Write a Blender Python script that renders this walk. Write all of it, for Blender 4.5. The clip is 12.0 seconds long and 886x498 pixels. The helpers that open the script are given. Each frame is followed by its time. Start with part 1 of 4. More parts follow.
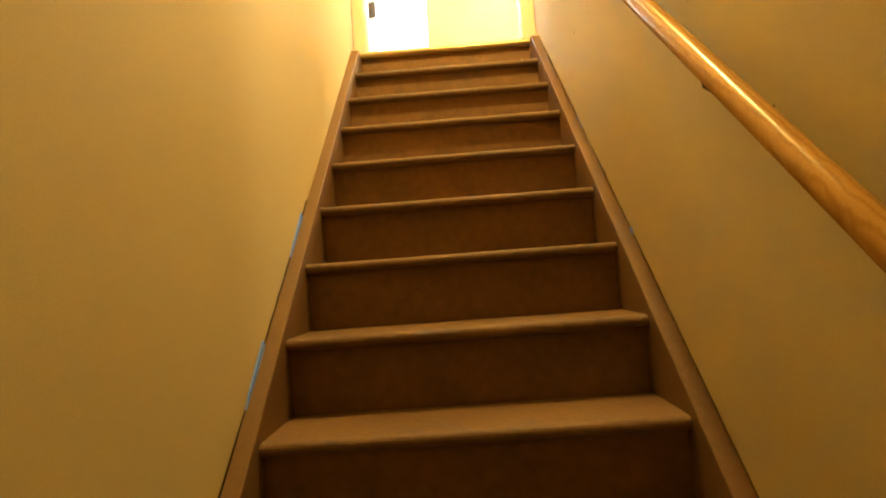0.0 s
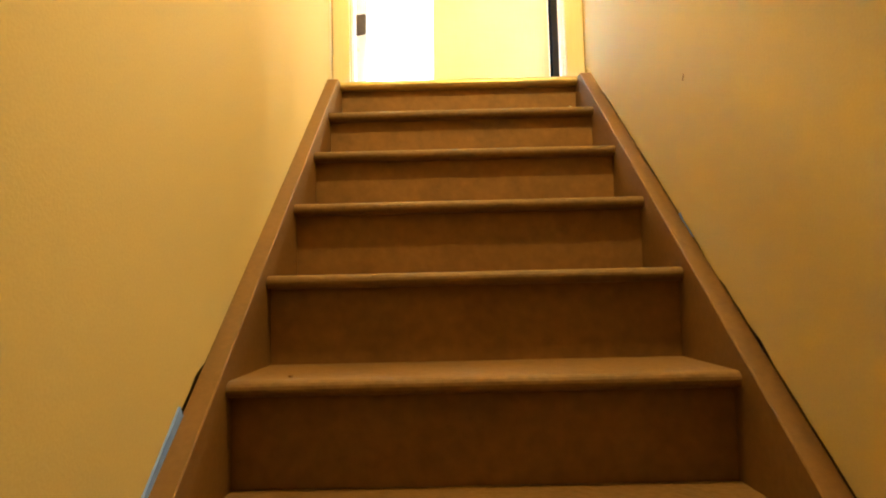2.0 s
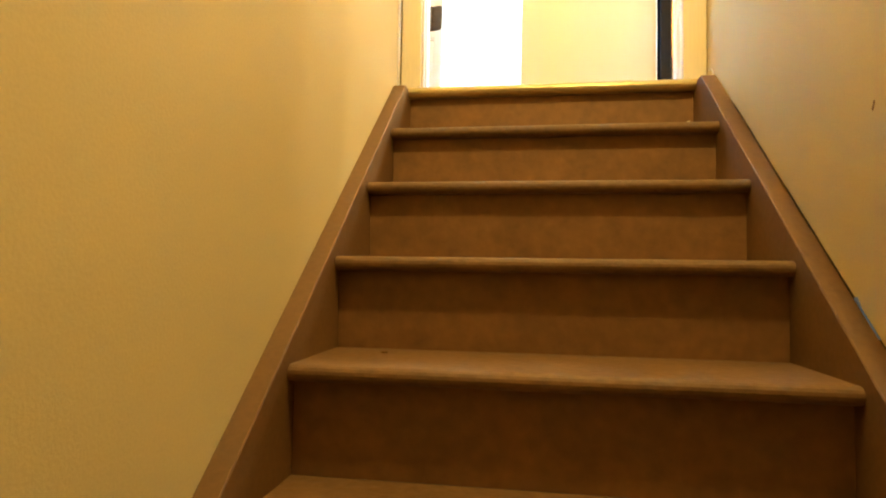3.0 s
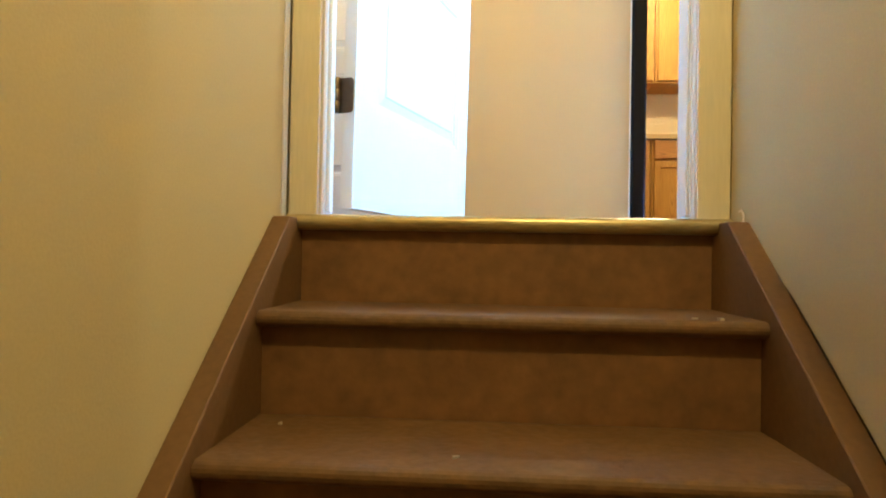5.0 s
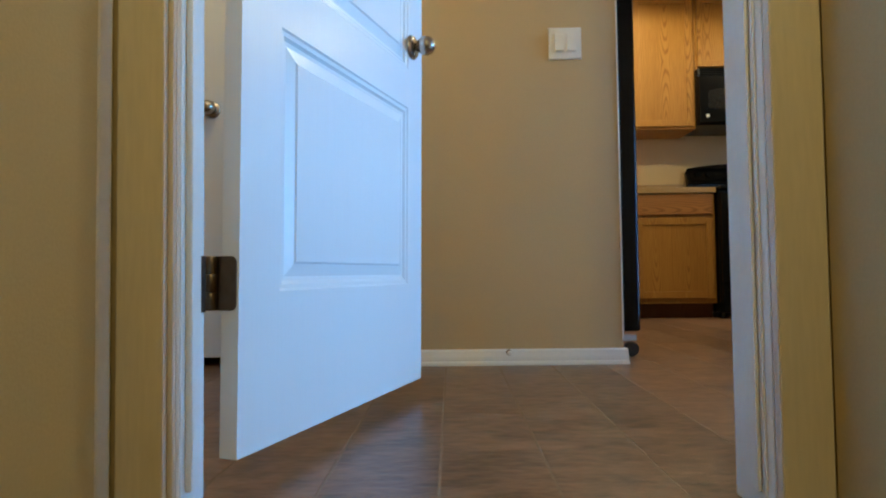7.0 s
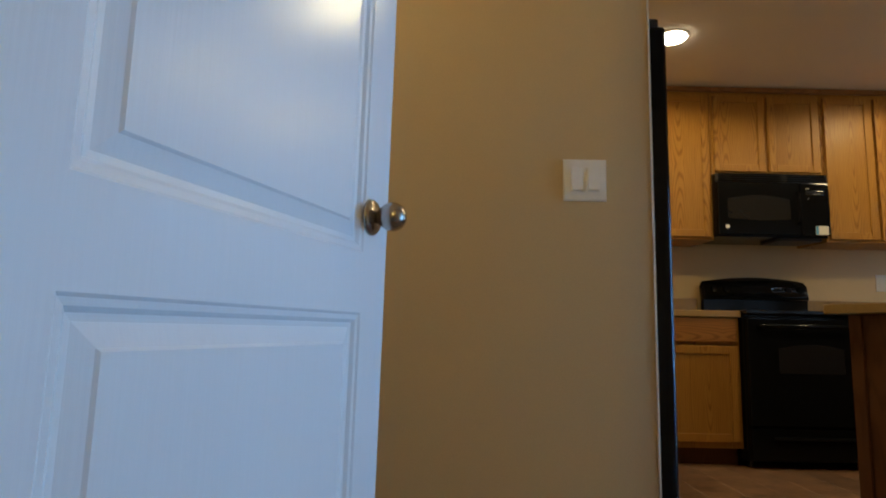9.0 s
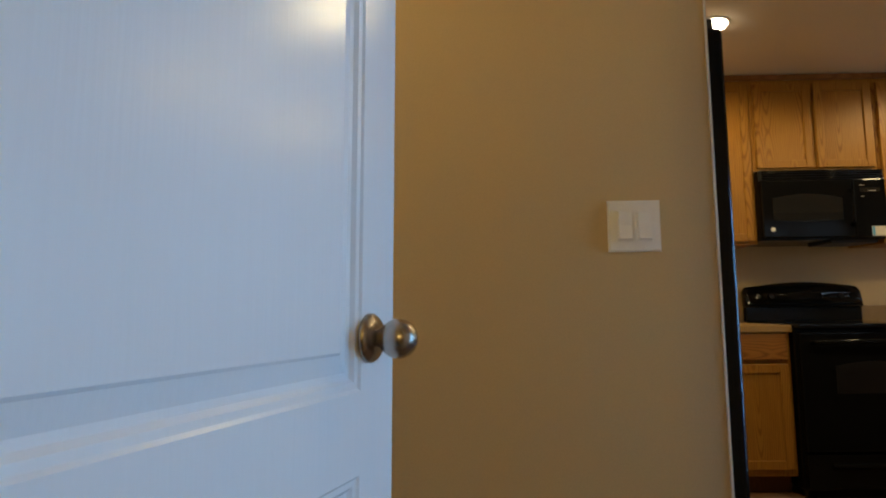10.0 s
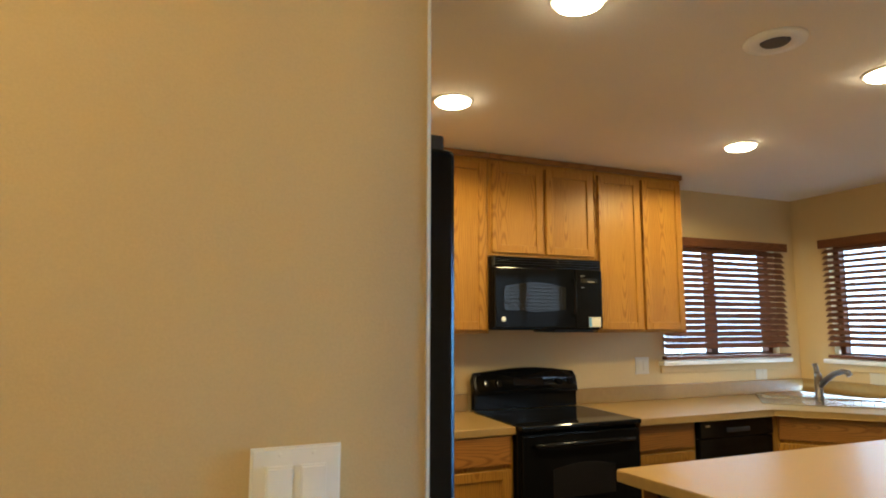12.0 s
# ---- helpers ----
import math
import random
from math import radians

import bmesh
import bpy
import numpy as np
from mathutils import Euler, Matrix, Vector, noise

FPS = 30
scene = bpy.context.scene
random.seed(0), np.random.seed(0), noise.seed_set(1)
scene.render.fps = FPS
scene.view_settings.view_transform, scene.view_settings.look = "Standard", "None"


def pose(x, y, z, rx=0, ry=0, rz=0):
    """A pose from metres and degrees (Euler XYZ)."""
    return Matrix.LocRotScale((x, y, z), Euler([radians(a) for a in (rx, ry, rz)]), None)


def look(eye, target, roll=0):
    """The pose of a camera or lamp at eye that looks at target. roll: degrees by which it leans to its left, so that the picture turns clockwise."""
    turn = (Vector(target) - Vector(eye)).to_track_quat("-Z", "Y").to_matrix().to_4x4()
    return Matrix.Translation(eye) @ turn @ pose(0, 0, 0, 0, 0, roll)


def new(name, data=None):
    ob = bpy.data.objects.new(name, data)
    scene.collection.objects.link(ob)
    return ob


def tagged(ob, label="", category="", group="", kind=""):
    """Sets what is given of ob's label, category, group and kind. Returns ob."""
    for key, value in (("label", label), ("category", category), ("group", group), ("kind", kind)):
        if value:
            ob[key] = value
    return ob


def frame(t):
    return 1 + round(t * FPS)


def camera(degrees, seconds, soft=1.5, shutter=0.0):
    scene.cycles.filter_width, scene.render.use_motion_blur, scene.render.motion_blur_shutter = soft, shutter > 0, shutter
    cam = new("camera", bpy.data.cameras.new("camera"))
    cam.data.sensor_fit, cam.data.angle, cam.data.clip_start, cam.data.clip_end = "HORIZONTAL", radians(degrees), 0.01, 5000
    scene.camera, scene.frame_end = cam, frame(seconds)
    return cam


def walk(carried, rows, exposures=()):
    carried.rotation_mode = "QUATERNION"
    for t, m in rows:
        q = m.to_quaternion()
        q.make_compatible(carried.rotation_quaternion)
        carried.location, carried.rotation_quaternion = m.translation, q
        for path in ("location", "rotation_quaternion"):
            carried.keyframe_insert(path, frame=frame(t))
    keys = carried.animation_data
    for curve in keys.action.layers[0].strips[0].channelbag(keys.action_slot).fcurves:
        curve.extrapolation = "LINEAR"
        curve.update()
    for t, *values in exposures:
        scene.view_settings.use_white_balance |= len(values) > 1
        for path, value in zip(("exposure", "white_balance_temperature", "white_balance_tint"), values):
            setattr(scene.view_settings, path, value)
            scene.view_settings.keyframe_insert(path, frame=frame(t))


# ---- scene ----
cam = camera(73.1, 12.0, soft=2.0)
PATH = [
    (0, (0.458, -3.1, -1.224), (0.403, -1.103, -1.129), -4.2),
    (0.5, (0.424, -2.859, -1.226), (0.353, -0.861, -1.162), -2.4),
    (1, (0.432, -2.589, -1.068), (0.448, -0.598, -0.887), -0.2),
    (1.5, (0.399, -2.383, -0.971), (0.357, -0.389, -0.82), -0.2),
    (2, (0.402, -2.209, -0.824), (0.387, -0.215, -0.667), -1.3),
    (2.5, (0.419, -2.032, -0.714), (0.365, -0.045, -0.495), -0.6),
    (3, (0.424, -1.895, -0.616), (0.12, 0.08, -0.529), 0.9),
    (3.2, (0.422, -1.83, -0.544), (0.191, 0.154, -0.451), 0.9),
    (4.8, (0.407, -1.339, -0.157), (0.205, 0.651, -0.14), 0.5),
    (5, (0.416, -1.284, -0.093), (0.283, 0.712, -0.062), 1.0),
    (5.5, (0.438, -1.158, -0.033), (0.383, 0.838, 0.076), 2.2),
    (6, (0.421, -1.029, 0.134), (0.273, 0.965, 0.204), 0.5),
    (6.5, (0.42, -0.889, 0.216), (0.252, 1.103, 0.27), -0.1),
    (7, (0.437, -0.773, 0.335), (0.409, 1.226, 0.407), -0.7),
    (7.2, (0.453, -0.707, 0.35), (0.484, 1.289, 0.479), 0.1),
    (8.8, (0.45, -0.262, 0.755), (0.467, 1.727, 0.967), -0.1),
    (9, (0.46, -0.207, 0.765), (0.474, 1.776, 1.023), 1.1),
    (9.5, (0.473, -0.068, 0.915), (0.404, 1.924, 1.079), 0.6),
    (10, (0.452, 0.06, 1.002), (0.411, 2.049, 1.203), -0.7),
    (10.5, (0.459, 0.197, 1.134), (0.6, 2.189, 1.257), -0.5),
    (11, (0.547, 0.34, 1.215), (0.867, 2.302, 1.436), 1.4),
    (11.5, (0.655, 0.456, 1.349), (1.108, 2.391, 1.578), 0.4),
    (12, (0.742, 0.601, 1.429), (1.49, 2.44, 1.672), 0.1),
]
EXPOSE = [(0, 2.02, 6900, 10), (1.0, 1.94, 6850, 10), (2.5, 1.54, 6400, 8), (3.2, 1.30, 6100, 8), (4.8, 0.52, 5300, 6), (5.0, 0.38, 5200, 6), (5.5, -0.08, 5100, 6),
          (6.0, -0.54, 5050, 6), (6.5, -0.86, 5000, 5), (7.0, -1.20, 4900, 5), (9.0, -2.02, 5550, 11), (9.5, -2.02, 5650, 11), (10.5, -2.06, 6500, 12),
          (11.0, -1.78, 6950, 12), (11.5, -1.36, 6700, 7), (12.0, -1.03, 5750, 6)]
walk(cam, [(t, look(eye, target, roll)) for t, eye, target, roll in PATH], EXPOSE)

# ---- world and light ----
world = bpy.data.worlds.new("sky")
scene.world = world
world.use_nodes = True
wn = world.node_tree
sky = wn.nodes.new("ShaderNodeTexSky")
sky.sky_type, sky.sun_disc = "NISHITA", False
sky.sun_elevation, sky.sun_rotation = radians(48), radians(200)
wn.links.new(sky.outputs[0], wn.nodes["Background"].inputs[0])
wn.nodes["Background"].inputs[1].default_value = 0.12

sun = new("sun", bpy.data.lights.new("sun", "SUN"))
sun.data.energy, sun.data.angle, sun.data.color = 1.0, radians(10), (1.0, 0.95, 0.88)
sun.matrix_world = look((0, 0, 0), (0.26, 0.62, -0.74))

WARM = (1.0, 0.72, 0.22)


def area_lamp(name, eye, target, sx, sy, power, colour, spread=180):
    ob = new(name, bpy.data.lights.new(name, "AREA"))
    ob.data.shape, ob.data.size, ob.data.size_y = "RECTANGLE", sx, sy
    ob.data.energy, ob.data.color = power, colour
    ob.data.spread = radians(spread)
    ob.matrix_world = look(eye, target)
    return ob


def bulb(name, place, power, radius, colour=WARM):
    ob = new(name, bpy.data.lights.new(name, "POINT"))
    ob.data.energy, ob.data.shadow_soft_size, ob.data.color = power, radius, colour
    ob.location = place
    return ob


SKYBLUE = (0.25, 0.60, 1.0)
PALESKY = (0.58, 0.79, 1.0)
# Added daylight from an unseen opening at the right, narrowed onto the stair door.
area_lamp("side_daylight", (5.30, 0.72, 1.02), (0.0, 0.72, 0.90), 0.80, 2.0, 29.0, SKYBLUE, 44)
area_lamp("window_daylight_back", (4.75, 4.32, 1.55), (4.75, 0.0, 3.20), 2.3, 1.4, 155.0, PALESKY)
area_lamp("window_daylight_east", (5.55, 3.20, 1.45), (2.5, 3.20, 3.60), 1.9, 1.5, 165.0, PALESKY)
area_lamp("window_daylight_south", (4.45, -0.10, 1.50), (4.45, 5.0, 1.50), 1.3, 1.3, 24.0, PALESKY)
bulb("stair_bulb", (0.73, -1.38, 1.50), 53.0, 0.06)
bulb("hall_bulb", (-0.10, 0.66, 2.28), 39.0, 0.06, (1.0, 0.70, 0.26))

# ---- materials ----


def shade(name, colour, rough=0.6, metal=0.0, vary=0.12, fine=60.0, coarse=2.5, bump=0.05, spec=0.5,
          stretch=(1, 1, 1), per_object=0.0, coat=0.0):
    """A surface of one colour with fine grain, broad mottling and a little relief."""
    m = bpy.data.materials.new(name)
    m.use_nodes = True
    n, l = m.node_tree.nodes, m.node_tree.links
    p = n["Principled BSDF"]
    p.inputs["Metallic"].default_value = metal
    p.inputs["Specular IOR Level"].default_value = spec
    p.inputs["Coat Weight"].default_value = coat
    co, mp = n.new("ShaderNodeTexCoord"), n.new("ShaderNodeMapping")
    mp.inputs["Scale"].default_value = stretch
    l.new(co.outputs["Object"], mp.inputs["Vector"])
    a, b = n.new("ShaderNodeTexNoise"), n.new("ShaderNodeTexNoise")
    a.inputs["Scale"].default_value, a.inputs["Detail"].default_value = fine, 4
    b.inputs["Scale"].default_value, b.inputs["Detail"].default_value = coarse, 5
    for t in (a, b):
        l.new(mp.outputs[0], t.inputs["Vector"])
    add = n.new("ShaderNodeMath")
    add.operation = "ADD"
    l.new(a.outputs["Fac"], add.inputs[0])
    l.new(b.outputs["Fac"], add.inputs[1])
    src = add.outputs[0]
    if per_object:
        info, mul, plus = n.new("ShaderNodeObjectInfo"), n.new("ShaderNodeMath"), n.new("ShaderNodeMath")
        mul.operation, plus.operation = "MULTIPLY_ADD", "ADD"
        mul.inputs[1].default_value, mul.inputs[2].default_value = per_object, -per_object / 2
        l.new(info.outputs["Random"], mul.inputs[0])
        l.new(mul.outputs[0], plus.inputs[0])
        l.new(src, plus.inputs[1])
        src = plus.outputs[0]
    r = n.new("ShaderNodeMapRange")
    r.inputs["From Min"].default_value, r.inputs["From Max"].default_value = 0.6, 1.4
    r.inputs["To Min"].default_value, r.inputs["To Max"].default_value = 1 - vary, 1 + vary
    l.new(src, r.inputs["Value"])
    mix = n.new("ShaderNodeVectorMath")
    mix.operation = "SCALE"
    mix.inputs[0].default_value = colour
    l.new(r.outputs[0], mix.inputs["Scale"])
    l.new(mix.outputs[0], p.inputs["Base Color"])
    rr = n.new("ShaderNodeMapRange")
    rr.inputs["From Min"].default_value, rr.inputs["From Max"].default_value = 0.3, 0.7
    rr.inputs["To Min"].default_value, rr.inputs["To Max"].default_value = rough * 0.94, min(1, rough * 1.06)
    l.new(b.outputs["Fac"], rr.inputs["Value"])
    l.new(rr.outputs[0], p.inputs["Roughness"])
    if bump:
        bp = n.new("ShaderNodeBump")
        bp.inputs["Strength"].default_value, bp.inputs["Distance"].default_value = bump, 0.01
        l.new(a.outputs["Fac"], bp.inputs["Height"])
        l.new(bp.outputs[0], p.inputs["Normal"])
    return m


def oak(name, light, dark, rough=0.35, axis="Z"):
    """Oak: long cathedral rings and fine pores along the grain."""
    m = bpy.data.materials.new(name)
    m.use_nodes = True
    n, l = m.node_tree.nodes, m.node_tree.links
    p = n["Principled BSDF"]
    co, info = n.new("ShaderNodeTexCoord"), n.new("ShaderNodeObjectInfo")
    shift = n.new("ShaderNodeVectorMath")
    shift.operation = "ADD"
    mul = n.new("ShaderNodeVectorMath")
    mul.operation = "SCALE"
    mul.inputs[0].default_value = (7.0, 5.0, 9.0)
    l.new(info.outputs["Random"], mul.inputs["Scale"])
    l.new(co.outputs["Object"], shift.inputs[0])
    l.new(mul.outputs[0], shift.inputs[1])
    mp, mq = n.new("ShaderNodeMapping"), n.new("ShaderNodeMapping")
    mp.inputs["Scale"].default_value = (1, 1, 0.11) if axis == "Z" else (0.11, 1, 1)
    mq.inputs["Scale"].default_value = (1, 1, 0.03) if axis == "Z" else (0.03, 1, 1)
    l.new(shift.outputs[0], mp.inputs["Vector"])
    l.new(shift.outputs[0], mq.inputs["Vector"])
    pores, broad, wob = (n.new("ShaderNodeTexNoise") for _ in range(3))
    pores.inputs["Scale"].default_value, pores.inputs["Detail"].default_value = 260, 3
    l.new(mq.outputs[0], pores.inputs["Vector"])
    broad.inputs["Scale"].default_value, broad.inputs["Detail"].default_value = 6, 3
    l.new(mq.outputs[0], broad.inputs["Vector"])
    wob.inputs["Scale"].default_value, wob.inputs["Detail"].default_value = 14, 3
    l.new(mp.outputs[0], wob.inputs["Vector"])
    sep = n.new("ShaderNodeSeparateXYZ")
    l.new(shift.outputs[0], sep.inputs[0])

    def calc(kind, a, b, c=0.0):
        q = n.new("ShaderNodeMath")
        q.operation = kind
        for i, v in enumerate((a, b, c)):
            if isinstance(v, float):
                q.inputs[i].default_value = v
            else:
                l.new(v, q.inputs[i])
        return q.outputs[0]

    across, along = (sep.outputs["X"], sep.outputs["Z"]) if axis == "Z" else (sep.outputs["Z"], sep.outputs["X"])
    u = calc("PINGPONG", across, 0.11)
    v = calc("MULTIPLY", calc("PINGPONG", along, 0.62), 0.085)
    dist = calc("SQRT", calc("MULTIPLY_ADD", u, u, calc("MULTIPLY", v, v)), 0.0)
    dist = calc("MULTIPLY_ADD", wob.outputs["Fac"], 0.024, dist)
    sine = n.new("ShaderNodeMath")
    sine.operation = "SINE"
    l.new(calc("MULTIPLY", dist, 640.0), sine.inputs[0])
    half = n.new("ShaderNodeMapRange")
    half.inputs["From Min"].default_value, half.inputs["From Max"].default_value = 0.1, 1.0
    half.inputs["To Min"].default_value, half.inputs["To Max"].default_value = 0.0, 0.30
    l.new(sine.outputs[0], half.inputs["Value"])
    mx = n.new("ShaderNodeMath")
    mx.operation = "MULTIPLY_ADD"
    mx.inputs[1].default_value = 0.45
    l.new(pores.outputs["Fac"], mx.inputs[0])
    l.new(half.outputs[0], mx.inputs[2])
    my = n.new("ShaderNodeMath")
    my.operation = "MULTIPLY_ADD"
    my.inputs[1].default_value = 0.35
    l.new(broad.outputs["Fac"], my.inputs[0])
    l.new(mx.outputs[0], my.inputs[2])
    ramp = n.new("ShaderNodeValToRGB")
    ramp.color_ramp.elements[0].position, ramp.color_ramp.elements[1].position = 0.28, 0.85
    ramp.color_ramp.elements[0].color, ramp.color_ramp.elements[1].color = (*light, 1), (*dark, 1)
    l.new(my.outputs[0], ramp.inputs[0])
    l.new(ramp.outputs[0], p.inputs["Base Color"])
    p.inputs["Roughness"].default_value = rough
    p.inputs["Specular IOR Level"].default_value = 0.22
    bp = n.new("ShaderNodeBump")
    bp.inputs["Strength"].default_value, bp.inputs["Distance"].default_value = 0.06, 0.004
    l.new(pores.outputs["Fac"], bp.inputs["Height"])
    l.new(bp.outputs[0], p.inputs["Normal"])
    return m


PAINT = shade("beige_wall_paint", (0.585, 0.432, 0.215), 0.70, vary=0.06, fine=220, coarse=1.6, bump=0.06)
CREAM = shade("cream_stair_paint", (0.49, 0.395, 0.215), 0.72, vary=0.06, fine=200, coarse=1.8, bump=0.06)
CEIL = shade("ceiling_paint", (0.78, 0.74, 0.67), 0.9, vary=0.05, fine=160, coarse=1.2, bump=0.25)
WHITE = shade("white_trim_paint", (0.80, 0.80, 0.78), 0.35, vary=0.04, fine=90, coarse=3, bump=0.04)
DOORWHITE = shade("white_door_paint", (0.80, 0.81, 0.82), 0.25, vary=0.015, fine=55, coarse=1.2, bump=0.04, stretch=(3, 3, 0.10), spec=0.22)
# Bead colour lightened past the wall paint for daylight caught on the corner.
BEADPAINT = shade("light_catching_bead_paint", (0.66, 0.60, 0.48), 0.6, vary=0.06, fine=90, coarse=3, bump=0.05)
WARMCREAM = shade("warm_lit_cream", (0.67, 0.585, 0.48), 0.5, vary=0.08, fine=40, coarse=4, bump=0.05, stretch=(4, 4, 0.4))
TREAD = shade("dusty_fibreboard_tread", (0.131, 0.065, 0.0225), 0.66, vary=0.30, fine=60, coarse=6, bump=0.25, per_object=0.25)
RISER = shade("fibreboard_riser", (0.172, 0.081, 0.027), 0.66, vary=0.30, fine=34, coarse=7, bump=0.12, per_object=0.15)
SKIRT = shade("fibreboard_skirt", (0.138, 0.068, 0.0235), 0.6, vary=0.2, fine=80, coarse=3, bump=0.08)
NOSING = shade("gold_toned_nosing", (0.46, 0.37, 0.20), 0.33, metal=0.7, vary=0.28, fine=60, coarse=9, bump=0.10, stretch=(0.5, 3, 3))
CONCRETE = shade("darkened_concrete", (0.19, 0.175, 0.155), 0.85, vary=0.2, fine=40, coarse=2, bump=0.2)
CAVITY = shade("dark_framing", (0.09, 0.06, 0.04), 0.9, vary=0.3)
# Strong blue that imitates daylight showing through the wall gap.
LEAKBLUE = shade("daylight_leak_blue", (0.17, 0.31, 1.0), 0.9, vary=0.1)
RAILWOOD = oak("varnished_rail_oak", (0.50, 0.28, 0.085), (0.34, 0.165, 0.042), 0.22, "Z")
VINYL = shade("brown_vinyl_plank", (0.185, 0.104, 0.058), 0.32, vary=0.70, fine=30, coarse=7, bump=0.16,
              stretch=(0.75, 1.5, 1), per_object=0.22)
OAK = oak("golden_oak", (0.40, 0.195, 0.026), (0.185, 0.074, 0.010), 0.42)
OAKH = oak("golden_oak_drawer", (0.36, 0.160, 0.032), (0.165, 0.062, 0.013), 0.4, "X")
# Oak darkened so that island and toe kicks carry their shade in the colour.
SHADEOAK = oak("shade_darkened_oak", (0.13, 0.055, 0.02), (0.07, 0.028, 0.01), 0.45)
TRIMOAK = oak("brown_oak_moulding", (0.26, 0.125, 0.04), (0.15, 0.065, 0.02), 0.4, "X")
SEAM = shade("tan_floor_seam", (0.27, 0.21, 0.16), 0.7, vary=0.2)
BLACK = shade("black_enamel", (0.005, 0.005, 0.0055), 0.09, vary=0.05, bump=0.0, spec=0.14)
BLACKTEX = shade("black_textured_steel", (0.005, 0.005, 0.005), 0.17, vary=0.1, fine=500, bump=0.0, spec=0.16)
BLACKGLASS = shade("black_glass", (0.006, 0.006, 0.007), 0.06, vary=0.02, bump=0.0, spec=0.2)
GREYGLASS = shade("grey_tinted_glass", (0.014, 0.014, 0.015), 0.035, vary=0.02, bump=0.0)
BLACKPLASTIC = shade("black_plastic", (0.02, 0.02, 0.02), 0.45, vary=0.1, bump=0.02)
LAMINATE = shade("tan_laminate", (0.31, 0.192, 0.060), 0.34, vary=0.13, fine=240, coarse=30, bump=0.01)
NICKEL = shade("brushed_nickel", (0.42, 0.37, 0.32), 0.26, metal=1.0, vary=0.08, fine=90, bump=0.02)
BRASSY = shade("aged_steel_hinge", (0.19, 0.145, 0.10), 0.38, metal=1.0, vary=0.2, bump=0.03)
STEEL = shade("stainless_steel", (0.55, 0.55, 0.54), 0.22, metal=1.0, vary=0.06, bump=0.01)
SLAT = oak("walnut_slat", (0.16, 0.062, 0.026), (0.085, 0.03, 0.012), 0.4, "X")
PLATE = shade("white_switch_plastic", (0.86, 0.84, 0.79), 0.32, vary=0.03, bump=0.0)
# White darkened to carry the weaker light around outlets and microwave.
DIMWHITE = shade("dimmed_white_plastic", (0.62, 0.58, 0.48), 0.35, vary=0.03, bump=0.0)
BRONZED = shade("dull_bronzed_nickel", (0.20, 0.165, 0.13), 0.38, metal=1.0, vary=0.1)
ZINC = shade("zinc_plated_bracket", (0.60, 0.62, 0.64), 0.4, metal=0.3, vary=0.1)
DUST = shade("dry_plaster", (0.42, 0.36, 0.28), 0.9, vary=0.1)
STICKER = shade("blue_sticker_print", (0.10, 0.32, 0.55), 0.5, vary=0.1, bump=0.0)
GREY = shade("grey_speaker_cloth", (0.10, 0.095, 0.10), 0.9, vary=0.2, fine=300, bump=0.2)
SOIL = shade("yard_ground", (0.16, 0.15, 0.10), 0.95, vary=0.3, fine=3, coarse=0.3, bump=0.2)

GLASS = bpy.data.materials.new("clear_glass")
GLASS.use_nodes = True
GLASS.node_tree.nodes["Principled BSDF"].inputs["Transmission Weight"].default_value = 1.0
GLASS.node_tree.nodes["Principled BSDF"].inputs["Roughness"].default_value = 0.0
GLASS.node_tree.nodes["Principled BSDF"].inputs["IOR"].default_value = 1.1

GLOW = bpy.data.materials.new("lit_lamp_lens")
GLOW.use_nodes = True
GLOW.node_tree.nodes["Principled BSDF"].inputs["Emission Color"].default_value = (1.0, 0.78, 0.45, 1)
GLOW.node_tree.nodes["Principled BSDF"].inputs["Emission Strength"].default_value = 90.0

# ---- building helpers ----
ORG = {}


def thing(name, place, label, category, group="", kind=""):
    ob = new(name)
    ob.location = place
    ORG[ob.name] = Vector(place)
    return tagged(ob, label, category, group, kind)


def part(name, bm, material, parent=None, label="", smooth=False, place=(0, 0, 0)):
    """Links bm, given in world metres, as one mesh under a thing or a part."""
    org = ORG[parent.name] if parent else Vector(place)
    bmesh.ops.translate(bm, verts=bm.verts, vec=-org)
    bmesh.ops.recalc_face_normals(bm, faces=bm.faces)
    me = bpy.data.meshes.new(name)
    bm.to_mesh(me)
    bm.free()
    me.materials.append(material)
    if smooth:
        for f in me.polygons:
            f.use_smooth = True
    ob = new(name, me)
    if parent:
        ob.parent = parent
    else:
        ob.location = org
    ORG[ob.name] = org
    if label:
        ob["label"] = label
    return ob


def structure(name, bm, material, label, place=(0, 0, 0), smooth=False):
    return tagged(part(name, bm, material, None, "", smooth, place), label, name.split("_")[0], kind="structure")


def box(x0, x1, y0, y1, z0, z1, bevel=0.0, bm=None, seg=2):
    bm = bm or bmesh.new()
    made = bmesh.ops.create_cube(bm, size=1.0, matrix=Matrix.Translation(((x0 + x1) / 2, (y0 + y1) / 2, (z0 + z1) / 2))
                                 @ Matrix.Diagonal((x1 - x0, y1 - y0, z1 - z0, 1)))
    if bevel:
        edges = list({e for v in made["verts"] for e in v.link_edges})
        bmesh.ops.bevel(bm, geom=edges, offset=bevel, segments=seg, affect="EDGES", profile=0.6)
    return bm


